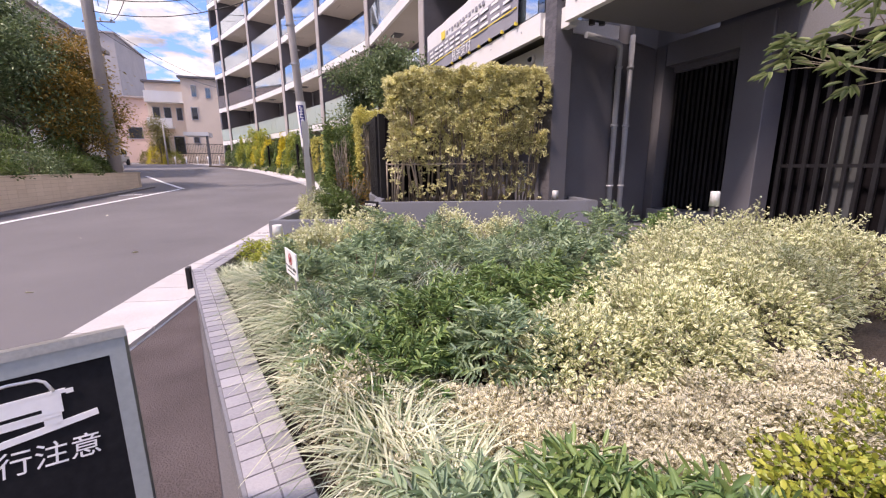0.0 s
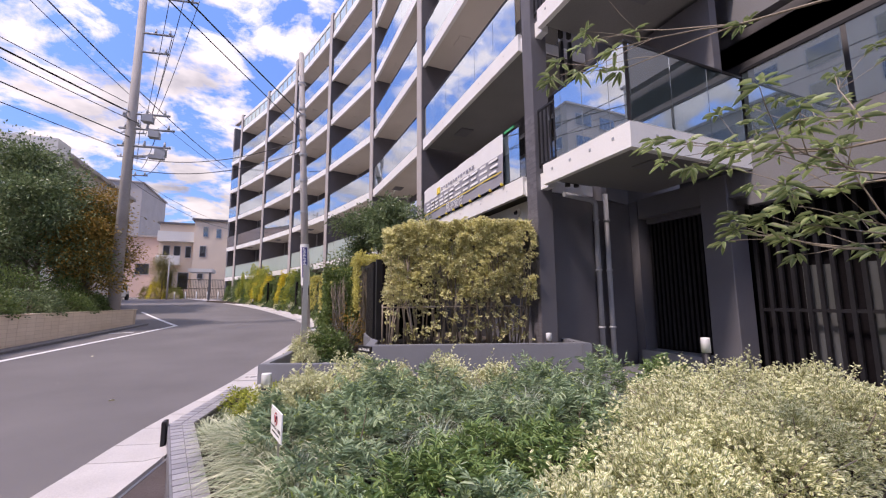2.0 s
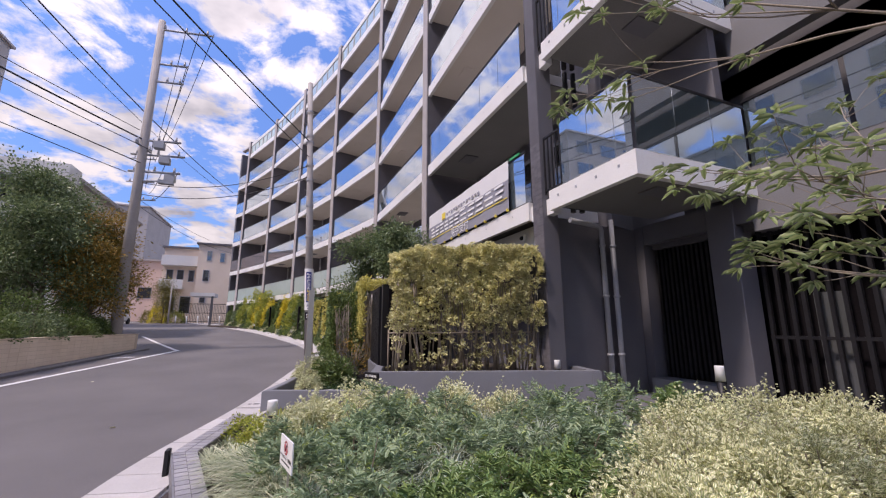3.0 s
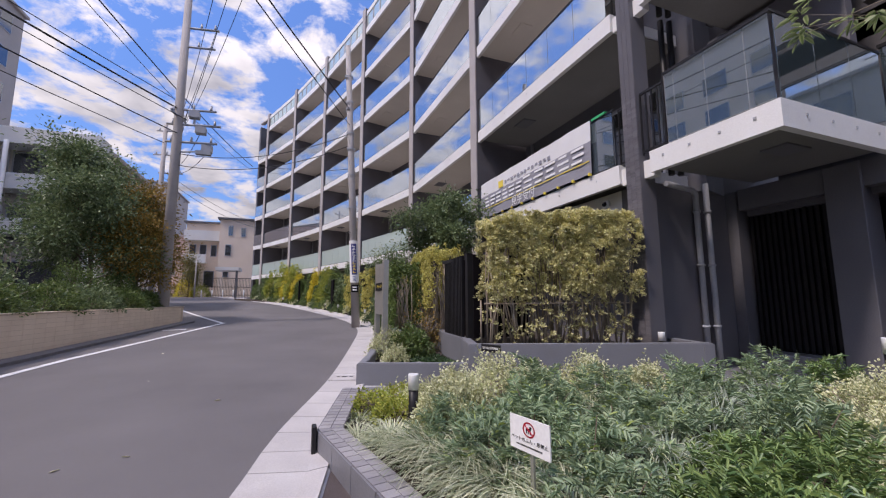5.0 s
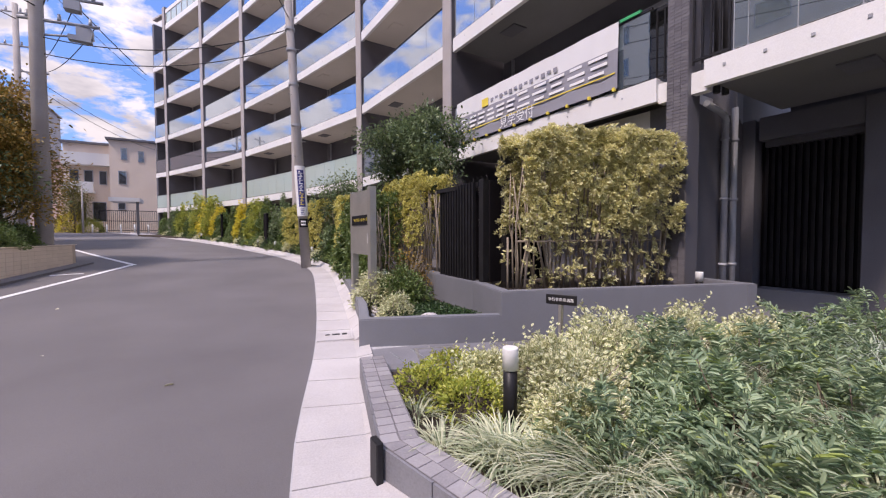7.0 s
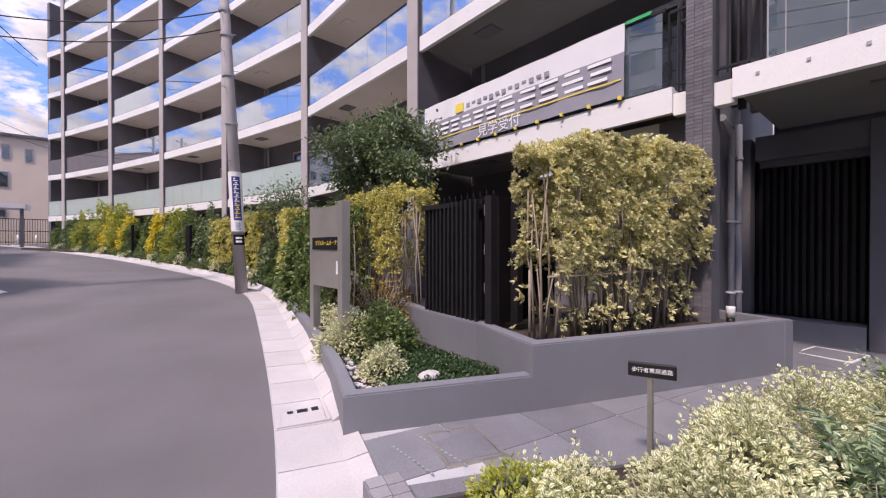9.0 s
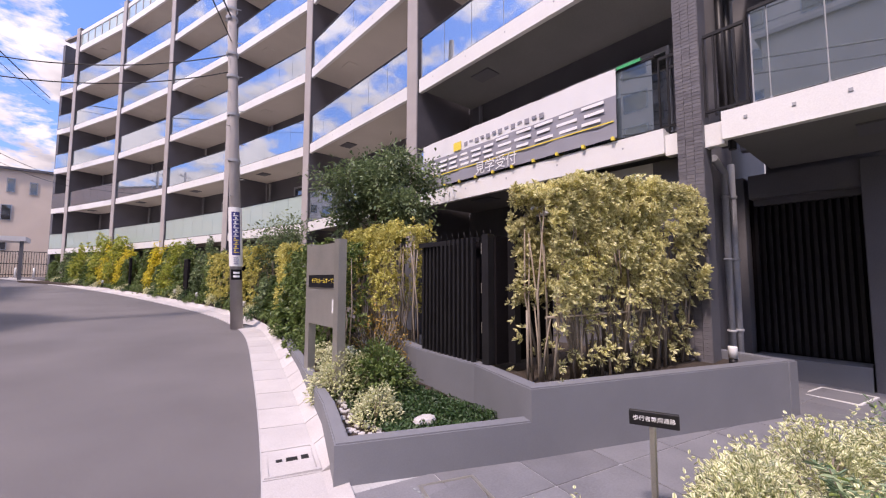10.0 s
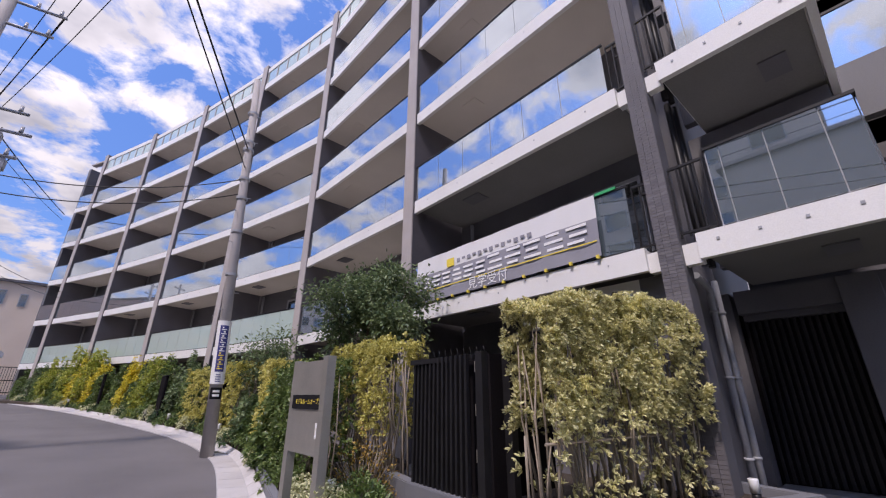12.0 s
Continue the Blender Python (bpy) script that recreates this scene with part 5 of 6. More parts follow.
cable("black cable reaching the slender pole", (-8.2, -4.6, 7.0), on_pole(7.75), 0.15)
cable("black cable reaching the slender pole", (-8.5, -4.6, 7.5), on_pole(8.4), 0.25, 0.02)
for z in (7.45, 7.0):
    cable("black cable over the street to the slender pole", BT + Vector((0, 0, z - 0.6)), on_pole(z), 0.5)
cable("cable hanging along the far street", (-9.2, 30.3, 9.6), (-3.9, 43.0, 8.6), 0.5)
cable("cable hanging along the far street", (-9.2, 30.3, 9.2), (-3.9, 43.0, 8.2), 0.6)


# ---- hedges and garden along the building ----
hedge("tall clipped hedge with yellow green leaves and bare stems", (1.74, 6.72), (4.3, 6.24), 0.64, 2.0, 56000, 0.05, L_HEDGE, 0.58, 0.74, twigs=30, rise=0.22)
hedge("sparse lower leaves of the clipped hedge", (1.74, 6.74), (4.25, 6.36), 0.6, 0.95, 3800, 0.06, L_HEDGE, 0.58, 0.03, twigs=8)
support = thing("hedge_support", "thin bamboo rail tied across hedge stems", "support", (1.6, 6.6, 0.6))
sb = bmesh.new()
tube(sb, [(1.62, 6.5, 1.25), (4.2, 6.15, 1.25)], 0.014, n=6)
part("rail", sb, TWIG, support)
for x in (1.7, 2.9, 4.1):
    sb = bmesh.new()
    tube(sb, [(x, 6.78 - 0.14 * (x - 1.7), 0.55), (x, 6.78 - 0.14 * (x - 1.7), 1.3)], 0.014, n=6)
    part("stake", sb, TWIG, support)
hedge("yellow green clipped hedge behind the tall sign", (2.05, 9.2), (2.3, 11.4), 0.7, 2.15, 15000, 0.055, L_CLIP, 0.3, 0.75, twigs=26)
hedge("dark green leafy hedge behind the tall sign", (1.45, 10.2), (1.75, 12.6), 0.7, 1.9, 11000, 0.07, L_GARDEN, 0.25)
tree("small evergreen tree standing before the first balconies", 2.75, 11.5, 3.35, 1.2, 0.09, L_TREE, 15000, 0.3, 0.3, 0.06, depth=3, low=0.5)
tree("young thin evergreen tree in the garden", 2.6, 17.0, 2.7, 0.9, 0.1, L_TREE, 2500, 0.4, 0.4, 0.04, low=0.5)
front = offset(ROAD_EDGE, 1.05)


def street_plant(kind, y, ln, h):
    h *= 1.22 if y > 20 else 1.05
    a, b = (along(front, y) + 0.15, y), (along(front, y + ln) + 0.15, y + ln)
    if kind == "clipped":
        hedge("clipped hedge with yellow green leaves by the gutter", a, b, 0.8, h, 9000, 0.075, L_CLIP, bare=0.2, twigs=8)
    elif kind == "dark":
        shrub("loose dark evergreen shrub by the gutter", a[0] + 0.15, y + ln / 2, 0.6, ln * 0.55, h, 5500, 0.11, L_TREE, stalks=10, bunch=5)
    elif kind == "green":
        shrub("loose leafy green shrub by the gutter", a[0] + 0.1, y + ln / 2, 0.6, ln * 0.6, h, 6500, 0.11, L_GARDEN, stalks=10, bunch=5)
    elif kind == "gold":
        shrub("bright golden yellow shrub by the gutter", a[0] + 0.2, y + ln / 2, 0.65, ln * 0.6, h, 6000, 0.11, L_GOLD, stalks=10, bunch=5)
    else:
        shrub("bright lime green feathery shrub by the gutter", a[0] + 0.1, y + ln / 2, 0.75, ln * 0.6, h, 6500, 0.11, L_LIME, stalks=10, bunch=5)


for kind, y, ln, h in (("green", 12.2, 1.6, 1.7), ("clipped", 13.4, 1.4, 1.9), ("green", 14.6, 1.6, 1.1), ("dark", 15.7, 1.7, 1.9), ("clipped", 17.0, 1.6, 1.95), ("dark", 18.4, 1.3, 2.0), ("clipped", 19.4, 2.0, 1.8),
                       ("green", 21.3, 1.4, 1.5), ("dark", 22.4, 1.5, 1.9), ("green", 24.4, 1.6, 1.8), ("lime", 25.6, 1.5, 2.0), ("green", 27.0, 1.7, 1.5), ("gold", 28.3, 1.4, 1.9), ("green", 29.4, 1.6, 1.6),
                       ("green", 31.6, 1.4, 1.5), ("gold", 32.6, 1.4, 1.8), ("lime", 33.6, 1.8, 2.4), ("gold", 35.0, 1.4, 2.0), ("lime", 36.0, 2.0, 2.6), ("green", 37.6, 1.8, 1.7), ("lime", 39.0, 1.8, 2.2), ("green", 40.4, 1.8, 1.7), ("dark", 42.0, 1.8, 1.8), ("green", 43.6, 1.8, 1.6)):
    street_plant(kind, y, ln, h)
for y in (18.9, 23.9, 31.0):
    x = along(front, y) - 0.1
    pn = thing("fence_panel", "black metal fence panel between hedges", "fence", (x, y, gz(0, y)))
    part("panel", boxed(x - 0.05, x + 0.05, y - 0.55, y + 0.5, gz(0, y) + 0.1, gz(0, y) + 1.75, bevel=0.01), BLACK_MATT, pn)
    part("cap", boxed(x - 0.06, x + 0.06, y - 0.57, y + 0.52, gz(0, y) + 1.752, gz(0, y) + 1.78), BLACK, pn)
low_line = offset(ROAD_EDGE, 0.8)
for k in range(40):
    y = 8.4 + k * 0.88
    x = along(low_line, y) + random.uniform(0, 0.12)
    if y < 10.5:
        x += 0.25
    shrub("small low shrub at the foot of the hedge", x, y, random.uniform(0.28, 0.5), random.uniform(0.3, 0.5), random.uniform(0.25, 0.5), 900, 0.06, (L_GARDEN, L_CREEP, L_CREAM, L_GARDEN)[k % 4], stalks=3, bunch=5)

# little garden with the tall steel sign
shrub("rounded evergreen shrub behind the low garden wall", 1.05, 8.55, 0.42, 0.42, 0.62, 3500, 0.05, L_GARDEN)
shrub("pale green feathery shrub beside the sign post", 0.62, 8.7, 0.35, 0.35, 0.55, 2500, 0.05, L_CREAM)
shrub("small pale shrub in the little garden", 0.55, 7.75, 0.24, 0.24, 0.36, 1500, 0.04, L_CREAM)
shrub("brown twiggy shrub behind the sign", 1.5, 9.3, 0.5, 0.4, 0.9, 900, 0.05, L_AUTUMN, stalks=40)
P = np.stack([rng.uniform(0.45, 1.55, 9000), rng.uniform(7.0, 8.4, 9000), np.zeros(9000)], 1)
P = P[(P[:, 1] > 7.15 - 0.42 * (P[:, 0] - 0.1)) & (P[:, 0] > 0.1 + 0.35 * (P[:, 1] - 7.1))]
P[:, 2] = gz(0, 7.7) + 0.13 + rng.uniform(0.0, 0.07, len(P))
leaves("ground_cover", P, rng.normal(size=P.shape) + np.array([0, 0, 0.5]), 0.04, 0.022, L_CREEP, None, "low dark green ground cover carpet")["kind"] = "stuff"
stones = bmesh.new()
for k in range(260):
    x, y = random.uniform(0.05, 0.7), random.uniform(7.2, 8.7)
    if x < 0.02 + 0.34 * (y - 7.1):
        continue
    r = random.uniform(0.015, 0.035)
    bmesh.ops.create_icosphere(stones, subdivisions=1, radius=r, matrix=Matrix.Translation((x, y, gz(x, y) + 0.14)) @ Matrix.Diagonal((1, 1.2, 0.6, 1)))
tagged(part("pebbles", stones, CONCRETE), "pale loose pebbles on garden soil", "pebbles", "", "stuff")
rock = bmesh.new()
bmesh.ops.create_icosphere(rock, subdivisions=2, radius=0.11, matrix=Matrix.Translation((0.85, 7.35, 0.26)) @ Matrix.Diagonal((1.2, 0.8, 0.5, 1)))
tagged(part("garden_rock", rock, CONCRETE), "pale flat garden stone beside ground cover", "stone")

sign = thing("steel_sign", "tall steel sign board with two posts and dark panel", "sign", (0.5, 8.9, 0.2))
sa, sb_ = Vector((0.56, 8.62)), Vector((0.62, 9.62))
for p in (sa, sb_):
    part("post", boxed(p.x - 0.05, p.x + 0.05, p.y - 0.06, p.y + 0.06, 0.15, 2.08), STEEL, sign)
part("board", boxed(0.57, 0.61, 8.68, 9.56, 1.02, 2.05), STEEL, sign)
part("dark_panel", boxed(0.556, 0.57, 8.68, 9.56, 1.5, 1.66), INK, sign)
letters("writing", "モデルルームオープン", 0.072, Matrix(((0, 0, -1, 0.555), (-1, 0, 0, 9.1), (0, 1, 0, 1.58), (0, 0, 0, 1))), YELLOW, sign)
part("label_plate", boxed(0.556, 0.57, 8.74, 8.82, 1.2, 1.36), PLASTIC, sign)


def bollard_lamp(label, x, y, z, h, cap=0.14):
    t = thing("bollard_lamp", label, "garden lamp", (x, y, z))
    b = bmesh.new()
    tube(b, [(x, y, z), (x, y, z + h - cap)], 0.045, n=14)
    part("stem", b, BLACK, t)
    b = bmesh.new()
    tube(b, [(x, y, z + h - cap), (x, y, z + h - 0.01), (x, y, z + h)], 0.052, 0.048, n=16)
    part("diffuser", b, PLASTIC, t)
    return t


bollard_lamp("small white topped garden lamp on black stem", -0.02, 4.74, 0.1, 0.52)
bollard_lamp("white topped garden lamp near the entrance", 4.75, 3.35, 0.1, 0.8, 0.17)
bollard_lamp("small white garden lamp behind the sign", 1.0, 9.2, 0.2, 0.5)
for y in (17.6, 22.0, 24.3, 34.0):
    bollard_lamp("small white topped lamp at the hedge foot", along(front, y) - 0.35, y, gz(0, y) + 0.1, 0.4)
# stand-in for a small white notice, shaped with the lamp builder
bollard_lamp("small white notice on the planter soil, built as a lamp post", 4.3, 5.72, 0.56, 0.24)

# ---- signs ----
kp = thing("kerb_marker", "short black marker post at the kerb corner", "marker", (-0.88, 4.8, 0))
part("post", boxed(-0.915, -0.875, 4.76, 4.86, -0.02, 0.235, bevel=0.006), BLACK, kp)

ps = thing("passage_sign", "small black sign board on a brass post", "sign", (1.13, 5.37, 0.05))
part("post", boxed(1.115, 1.145, 5.355, 5.385, 0.0, 0.72), STEEL, ps)
mm = pose(1.125, 5.36, 0.72, 0, 0, -66)
part("board", boxed(-0.14, 0.14, -0.015, 0.015, -0.03, 0.06, mm, bevel=0.004), BLACK, ps)
letters("writing", "歩行者専用通路", 0.034, mm @ pose(0, -0.0165, 0.015, 90, 0, 0), WHITE_INK, ps)

pet = thing("pet_notice", "white notice board against dog fouling on post", "sign", (0.1, 2.89, 0.1))
part("post", boxed(0.09, 0.103, 2.92, 2.948, 0.05, 0.6), STEEL, pet)
mm = pose(0.08, 2.933, 0.597, 0, 0, -78) @ Matrix.Diagonal((1.0, 1, 0.87, 1))
part("board", boxed(-0.145, 0.145, -0.004, 0.004, -0.1, 0.1, mm), PLASTIC, pet)
ring = bmesh.new()
n = 28
for k in range(n):
    a0, a1 = 2 * math.pi * k / n, 2 * math.pi * (k + 1) / n
    q = [mm @ Vector((r * math.cos(a), -0.006, 0.035 + r * math.sin(a))) for r, a in ((0.045, a0), (0.045, a1), (0.036, a1), (0.036, a0))]
    ring.faces.new([ring.verts.new(v) for v in q])
bmesh.ops.solidify(ring, geom=list(ring.faces), thickness=0.002)
part("red_ring", ring, RED, pet)
part("red_bar", boxed(-0.036, 0.036, -0.008, -0.006, -0.004, 0.004, mm @ pose(0, 0, 0.035, 0, 40, 0)), RED, pet)
pic = bmesh.new()
for c in ((-0.02, 0.014, 0.03, 0.044), (0.006, 0.02, 0.044, 0.056), (-0.02, -0.014, 0.012, 0.03), (-0.006, -0.001, 0.012, 0.03), (0.008, 0.013, 0.012, 0.03)):
    box(pic, c[0], c[1], -0.0065, -0.0045, c[2], c[3], mm)
part("dog_pictogram", pic, INK, pet)
letters("writing", "ペットのふん・尿禁止", 0.027, mm @ pose(0, -0.0055, -0.032, 90, 0, 0), INK, pet, depth=0.0005)
for k in range(18):
    part("small_print", boxed(-0.095 + k * 0.0105, -0.087 + k * 0.0105, -0.0055, -0.0045, -0.07, -0.061, mm), INK, pet)

# folding pavement sign that warns of cars
af = thing("folding_sign", "grey framed folding sign with black car warning", "sign", (-0.58, 1.2, -0.1))
mm = pose(-0.579, 1.195, 0.838, -12, 0, 19)
HW, HH = 0.29, 0.9
for z0, z1 in ((-0.035, 0.0), (-HH - 0.035, -HH)):
    part("frame_bar", boxed(-HW, HW, -0.02, 0.02, z0, z1, mm), SIGN_GREY, af)
for s in (-1, 1):
    part("frame_rail", boxed(min(s * HW, s * (HW - 0.03)), max(s * HW, s * (HW - 0.03)), -0.02, 0.02, -HH, -0.035, mm), SIGN_GREY, af)
part("front_panel", boxed(-HW + 0.03, HW - 0.03, -0.012, 0.0, -HH, -0.035, mm), INK, af)
mb = pose(-0.579, 1.215, 0.838, 23, 0, 19)
part("back_panel", boxed(-HW, HW, -0.012, 0.012, -HH, 0.0, mb), SIGN_GREY, af)
part("top_strip", boxed(-HW - 0.004, HW + 0.004, -0.024, 0.04, 0.0, 0.02, mm), STEEL, af)
icon = bmesh.new()
for c in ((-0.09, 0.09, -0.005, 0.028), (-0.1, 0.1, 0.024, 0.036), (-0.085, 0.085, -0.035, -0.022), (-0.09, -0.05, -0.024, -0.003), (0.05, 0.09, -0.024, -0.003), (-0.05, 0.05, -0.024, -0.015), (-0.085, -0.05, -0.055, -0.032), (0.05, 0.085, -0.055, -0.032), (0.1, 0.115, 0.02, 0.032)):
    box(icon, 0.1 + c[0] * 0.8, 0.1 + c[1] * 0.8, -0.016, -0.012, -0.11 + c[2] * 0.8, -0.11 + c[3] * 0.8, mm)
roof_line = [(-0.075, 0.034), (-0.065, 0.064), (-0.05, 0.074), (0.0, 0.078), (0.05, 0.074), (0.065, 0.064), (0.078, 0.034)]
tube(icon, [mm @ Vector((0.1 + x * 0.8, -0.014, -0.11 + z * 0.8)) for x, z in roof_line], 0.0035, n=5)
part("car_pictogram", icon, WHITE_INK, af)
part("ramp_line", boxed(-0.16, 0.12, -0.016, -0.0125, -0.007, 0.007, mm @ pose(0.105, 0, -0.16, 0, -5, 0)), WHITE_INK, af)
part("red_lamp_mark", boxed(0.005, 0.022, -0.0165, -0.0125, -0.13, -0.085, mm), RED, af)
letters("writing", "通行注意", 0.054, mm @ pose(0.115, -0.0135, -0.212, 90, 5, 0), WHITE_INK, af)
grate = thing("drain_grate", "steel bar grate set in the gutter", "drain", (-1.5, 3.42, gz(0, 3.42) + 0.012))
for k in range(12):
    part("bar", boxed(-0.2, 0.2, -0.3 + k * 0.052, -0.272 + k * 0.052, 0, 0.02), STEEL).parent = grate
part("pit", boxed(-0.22, 0.22, -0.32, 0.34, -0.004, 0.008), BLACK).parent = grate

# ---- plants of the bed ----
def lance_shrub(label, x, y, r, h, n, leaf, mat, z0=0.1):
    """Arching feathery fronds, each with pairs of long narrow leaflets."""
    t = thing("lance_shrub", label, "shrub", (x, y, z0))
    m = max(10, n // 15)
    C, A = mound_points(m, x, y, r, r, z0, h, x + y * 1.7)
    keep = C[:, 2] > z0 + 0.25 * h
    C, A = C[keep], unit(A[keep] + np.array([0, 0, 0.55]))
    S = unit(np.cross(A, np.array([0, 0, 1.0]) + rng.normal(size=A.shape) * 0.25))
    L = (leaf * rng.uniform(1.7, 2.7, len(C)))[:, None]
    P, D = [], []
    for k in range(8):
        f = k / 7
        p = C + A * L * (f - 0.45) - np.array([0, 0, 1.0]) * L * 0.3 * f * f
        for side in (-1, 1):
            if k == 7 and side > 0:
                continue
            P.append(p)
            D.append(A * (0.45 + 0.7 * f) + S * side * (0.9 - 0.75 * (k == 7)) + rng.normal(size=A.shape) * 0.12 - np.array([0, 0, 0.15]) * f)
    leaves("foliage", np.concatenate(P), np.concatenate(D), leaf, leaf * 0.22, mat, t, droop=0.3, fold=0.35)
    st = [(x + random.uniform(-0.3, 0.3) * r, y + random.uniform(-0.3, 0.3) * r, z0 - 0.03) for _ in range(10)]
    stems("branchwork", st, [tuple(C[random.randrange(len(C))]) for _ in st], 0.007, BARK, t)
    return t


def sedge(label, x, y, r, n, length, z0=0.12, mat=None):
    t = thing("sedge_clump", label, "grass", (x, y, z0), "sedge clumps")
    a, q = rng.uniform(0, 2 * math.pi, n), np.sqrt(rng.uniform(0, 1, n))
    P = np.stack([x + np.cos(a) * q * r * 0.5, y + np.sin(a) * q * r * 0.5, np.full(n, z0)], 1)
    D = np.stack([np.cos(a + rng.normal(size=n) * 0.4) * (0.25 + 0.75 * q), np.sin(a + rng.normal(size=n) * 0.4) * (0.25 + 0.75 * q), rng.uniform(0.7, 1.3, n)], 1)
    blades("grass_tuft", P, D, length, 0.009, mat or L_SEDGE, t)
    return t


for k in range(15):
    y = 0.95 + k * 0.25
    sedge("arching cream striped sedge spilling over the kerb", 0.36 - 0.2226 * (y - 1.53) + 0.05 * (k % 2), y, 0.26, 230, 0.36)
for k, (x, y) in enumerate(((1.5, 4.1), (1.9, 3.9), (1.45, 3.7), (1.75, 4.35), (2.2, 4.2), (1.2, 3.35))):
    sedge("arching pale sedge between the shrubs", x, y, 0.34, 240, 0.5, 0.2)
for x, y in ((-0.52, 4.75), (-0.4, 4.45), (-0.45, 5.2), (-0.3, 4.6)):
    sedge("small striped sedge tuft at the bed corner", x, y, 0.2, 90, 0.26, 0.1)
for x, y in ((-0.08, 3.9), (0.02, 3.55), (0.12, 3.2), (0.22, 2.8), (0.3, 3.45), (0.5, 3.2)):
    sedge("large arching white striped sedge near the kerb", x, y, 0.3, 320, 0.4, 0.2)
for x, y in ((1.2, 3.05), (2.1, 4.1), (2.7, 3.7), (2.3, 3.5), (3.2, 3.7), (3.4, 4.3)):
    sedge("grey green arching grass clump among shrubs", x, y, 0.36, 200, 0.48, 0.24, L_MONDO)
for k, (x, y, r, h) in enumerate(((0.45, 2.75, 0.42, 0.42), (0.95, 2.35, 0.42, 0.42), (0.75, 3.2, 0.4, 0.42), (1.4, 2.75, 0.42, 0.45), (1.35, 3.4, 0.45, 0.48), (0.2, 3.5, 0.35, 0.4), (1.9, 3.25, 0.45, 0.5), (0.9, 4.1, 0.45, 0.45), (1.6, 4.0, 0.45, 0.48),
                                  (2.4, 3.9, 0.5, 0.5), (0.1, 4.1, 0.35, 0.38), (3.0, 4.2, 0.45, 0.5), (0.6, 2.1, 0.35, 0.36), (1.1, 1.95, 0.35, 0.36), (3.7, 3.9, 0.4, 0.55), (4.4, 3.7, 0.35, 0.62), (1.75, 2.5, 0.4, 0.44), (2.3, 2.85, 0.42, 0.48), (2.85, 3.25, 0.45, 0.5), (0.65, 3.8, 0.4, 0.5), (1.1, 4.3, 0.4, 0.54), (0.35, 2.35, 0.3, 0.34))):
    lance_shrub("dark green shrub with feathery narrow leaflets", x, y, r, h * (0.88, 1.0, 1.14)[k % 3], 2800, 0.07, L_FRESH if k in (1, 3, 12, 15, 16) else L_DARK)
for x, y, r, h in ((0.45, 0.98, 0.28, 0.26), (0.8, 0.92, 0.28, 0.28), (1.1, 0.75, 0.25, 0.22), (0.62, 0.62, 0.3, 0.22)):
    lance_shrub("fresh green shrub with feathery narrow leaflets", x, y, r, h, 2000, 0.085, L_FRESH if x > 0.7 else L_DARK)
for x, y, rx, ry, h in ((1.5, 1.78, 0.48, 0.38, 0.44), (2.2, 1.98, 0.58, 0.5, 0.5), (2.1, 1.66, 0.52, 0.4, 0.46), (2.9, 2.4, 0.62, 0.55, 0.55), (2.9, 1.9, 0.6, 0.55, 0.54), (3.7, 2.9, 0.65, 0.6, 0.6), (3.7, 2.1, 0.6, 0.55, 0.58), (4.5, 2.9, 0.6, 0.6, 0.62), (4.6, 2.1, 0.6, 0.6, 0.6), (5.2, 2.6, 0.5, 0.6, 0.62)):
    shrub("cream variegated evergreen shrub with small leaves", x, y, rx, ry, h, 6500, 0.036, L_CREAM, wide=0.6, stalks=14, sprigs=16)
for x, y, rx, ry, h in ((0.35, 1.95, 0.26, 0.3, 0.24), (0.75, 1.5, 0.35, 0.3, 0.2), (0.42, 1.45, 0.25, 0.3, 0.18), (1.15, 1.35, 0.35, 0.25, 0.2), (1.6, 1.2, 0.35, 0.28, 0.22), (2.05, 1.05, 0.35, 0.28, 0.24), (0.2, 2.3, 0.22, 0.3, 0.24), (2.5, 1.05, 0.35, 0.35, 0.26), (1.0, 1.6, 0.35, 0.28, 0.2), (0.95, 1.2, 0.3, 0.25, 0.16), (1.4, 1.45, 0.35, 0.25, 0.22), (1.35, 1.05, 0.3, 0.25, 0.16), (1.85, 1.3, 0.35, 0.25, 0.22), (2.3, 1.25, 0.35, 0.25, 0.24), (0.6, 1.75, 0.3, 0.25, 0.2)):
    shrub("pale cream dwarf groundcover shrub", x, y, rx, ry, h, 5200, 0.024, L_PALE, wide=0.6, stalks=4)
for x, y, r, h in ((1.45, 0.75, 0.25, 0.2), (1.75, 0.8, 0.3, 0.24), (2.1, 0.8, 0.3, 0.28), (2.5, 0.8, 0.3, 0.3), (2.0, 0.5, 0.3, 0.24)):
    shrub("lime green low shrub with glossy leaves", x, y, r, r, h, 1100, 0.035, L_LIME, wide=0.65, stalks=4)
for x, y, r, h in ((0.12, 4.3, 0.3, 0.42), (0.38, 4.55, 0.36, 0.52), (0.45, 4.9, 0.36, 0.5), (0.95, 4.8, 0.42, 0.6), (1.4, 4.95, 0.33, 0.45), (1.95, 4.7, 0.42, 0.55), (2.5, 4.4, 0.4, 0.5), (0.3, 5.4, 0.28, 0.25)):
    shrub("cream variegated evergreen shrub with upright sprigs", x, y, r, r * 0.9, h, 4200, 0.036, L_CREAM, wide=0.6, stalks=14, sprigs=22)
for x, y in ((-0.25, 5.45), (-0.1, 5.05), (0.1, 5.65)):
    shrub("low yellow green shrub at the bed corner", x, y, 0.26, 0.26, 0.24, 1400, 0.032, L_LIME, stalks=4)

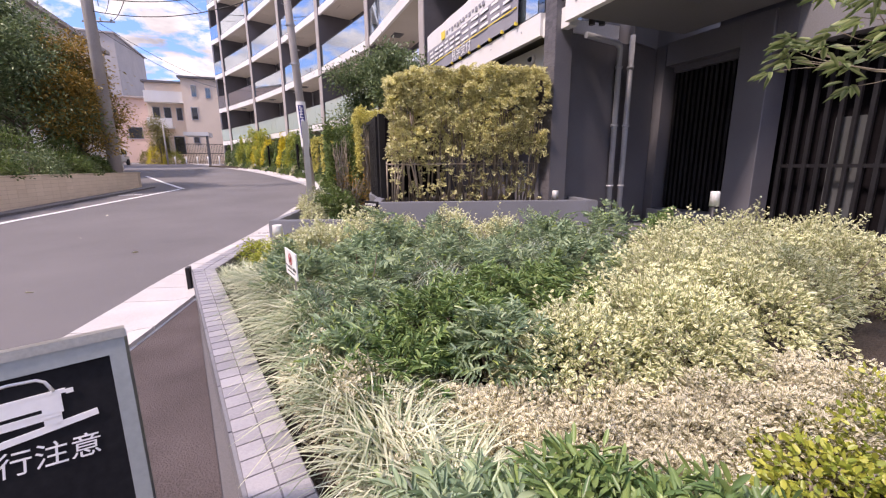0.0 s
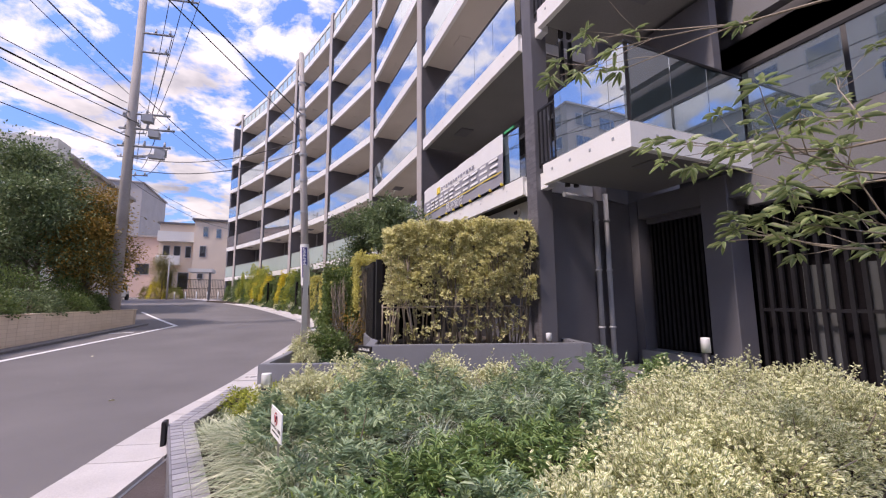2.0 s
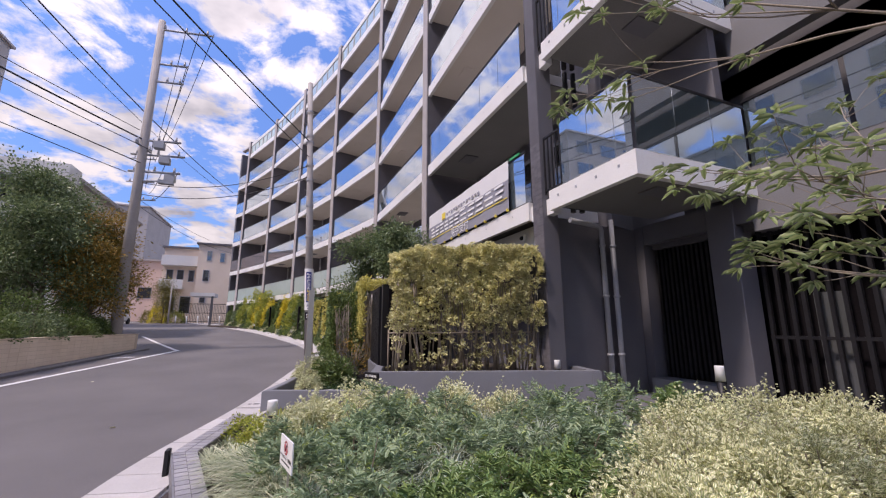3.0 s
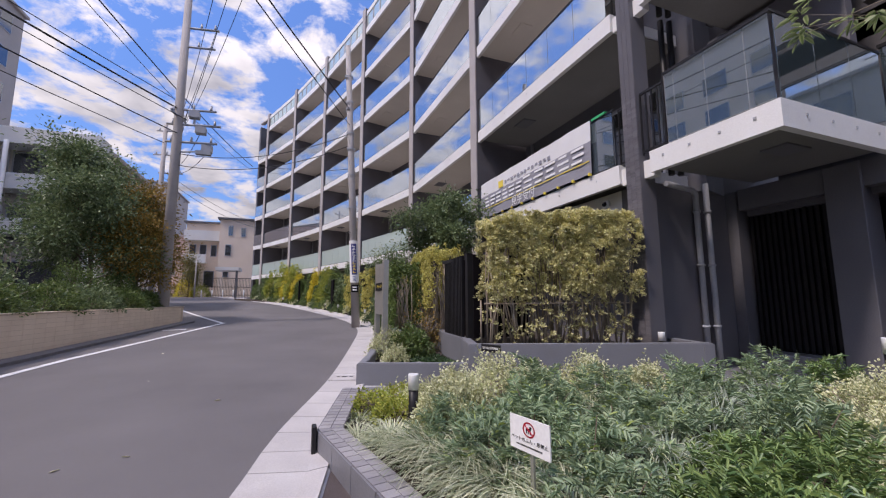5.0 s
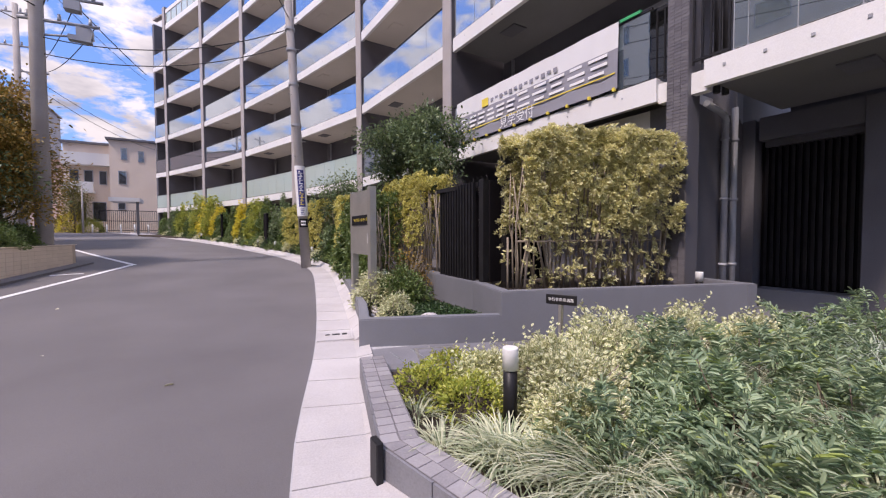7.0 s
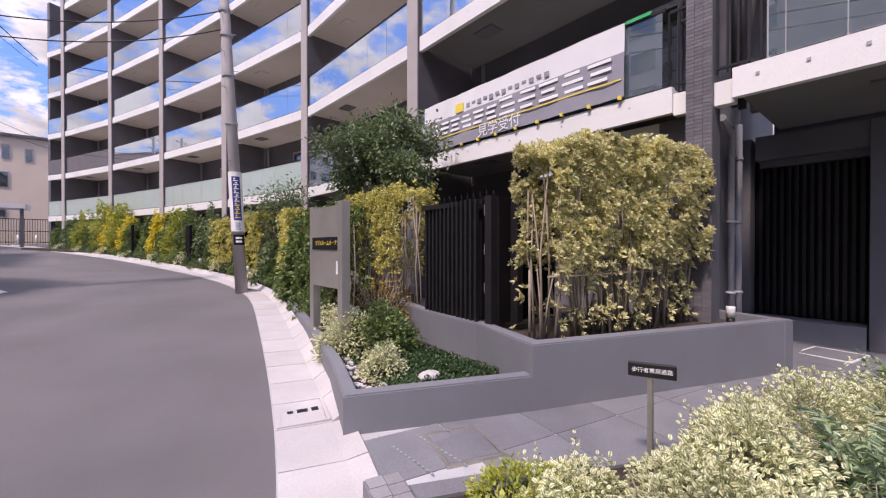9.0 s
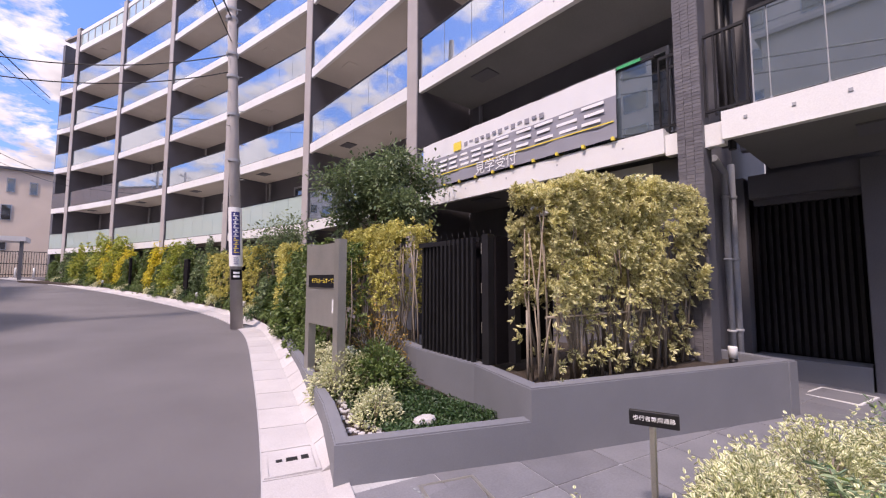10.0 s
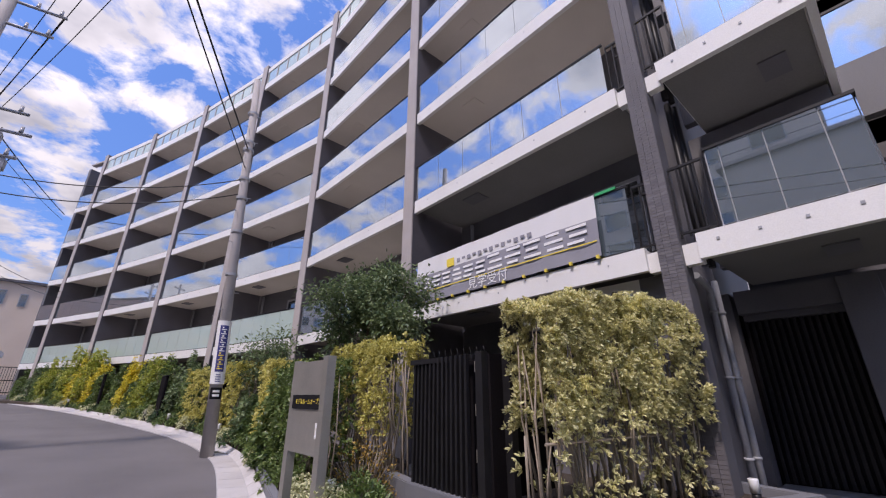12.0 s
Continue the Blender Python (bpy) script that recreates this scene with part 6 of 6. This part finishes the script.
# ---- tree whose limbs hang over the bed ----
ot = thing("tree", "slender tree with hanging palmate leaves over the bed", "tree", (3.1, 0.5, 0.05))
b, tips = bmesh.new(), []
tube(b, [(3.1, 0.5, 0.0), (3.05, 0.53, 1.0), (3.08, 0.5, 2.0), (3.02, 0.55, 3.6)], 0.05, 0.025, 8)
for z, dx, dy, dz, ln in ((1.7, -0.7, 1.0, 0.05, 0.75), (1.95, -0.9, 0.8, 0.12, 0.85), (2.3, -0.5, 0.8, 0.2, 0.9), (2.9, -0.9, 0.6, 0.3, 1.5), (3.2, -0.6, 1.0, 0.3, 1.3), (1.6, -0.3, 1, 0.1, 0.7), (2.4, 0.5, 1, 0.3, 1.2)):
    limb(b, Vector((3.07, 0.52, 1.3 + (z - 1.3) * 0.82)), Vector((dx, dy, dz)).normalized(), ln * 0.82, 0.011, 2, tips, 0.6, -0.12)
part("trunk", b, TWIG, ot)
P, D = [], []
for q, dd in tips:
    a = rng.uniform(0, 2 * math.pi) + np.arange(9) * 0.7
    out = np.stack([np.cos(a), np.sin(a), rng.uniform(-0.5, 0.3, 9)], 1) + np.array(dd) * 0.6
    P.append(np.array(q) + out * 0.01 + rng.normal(size=(9, 3)) * 0.012), D.append(out)
leaves("crown", np.concatenate(P), np.concatenate(D), 0.095, 0.034, L_NEAR, ot, droop=0.35, fold=0.2)

# brick tiles on the front of the first pier
bt = mesh_of("pier_tile", boxed(0.0, 0.012, 0.002, 0.099, 0.002, 0.048), PIER)
core = [o for o in apartment.children if o.name.startswith("pier_core")][0]
for r in range(96):
    for k in range(3):
        ob = new("tile", bt)
        ob.parent = core
        ob.matrix_parent_inverse = core.matrix_world.inverted()
        ob.matrix_basis = Matrix.Translation((4.326, 5.937 + k * 0.1005, r * 0.05))
upper = bmesh.new()
for r in range(96, 400):
    for k in range(3):
        y = 5.937 + k * 0.1005
        box(upper, 4.326, 4.338, y + 0.002, y + 0.099, r * 0.05 + 0.002, r * 0.05 + 0.048)
tagged(part("tile_field", upper, PIER, core), "", "", "", "stuff")

# fallen leaves on the road
for k, (x, y) in enumerate(((-2.4, 5.26), (-2.8, 5.1), (-3.1, 8.4), (-1.9, 6.9), (-3.6, 11.2))):
    leaves("fallen_leaf", np.array([[x, y, gz(x, y) + 0.008]]), np.array([[math.cos(k), math.sin(k), 0.05]]), 0.07, 0.04, L_PALE, None, "pale fallen leaf lying on the asphalt")["category"] = "leaf"
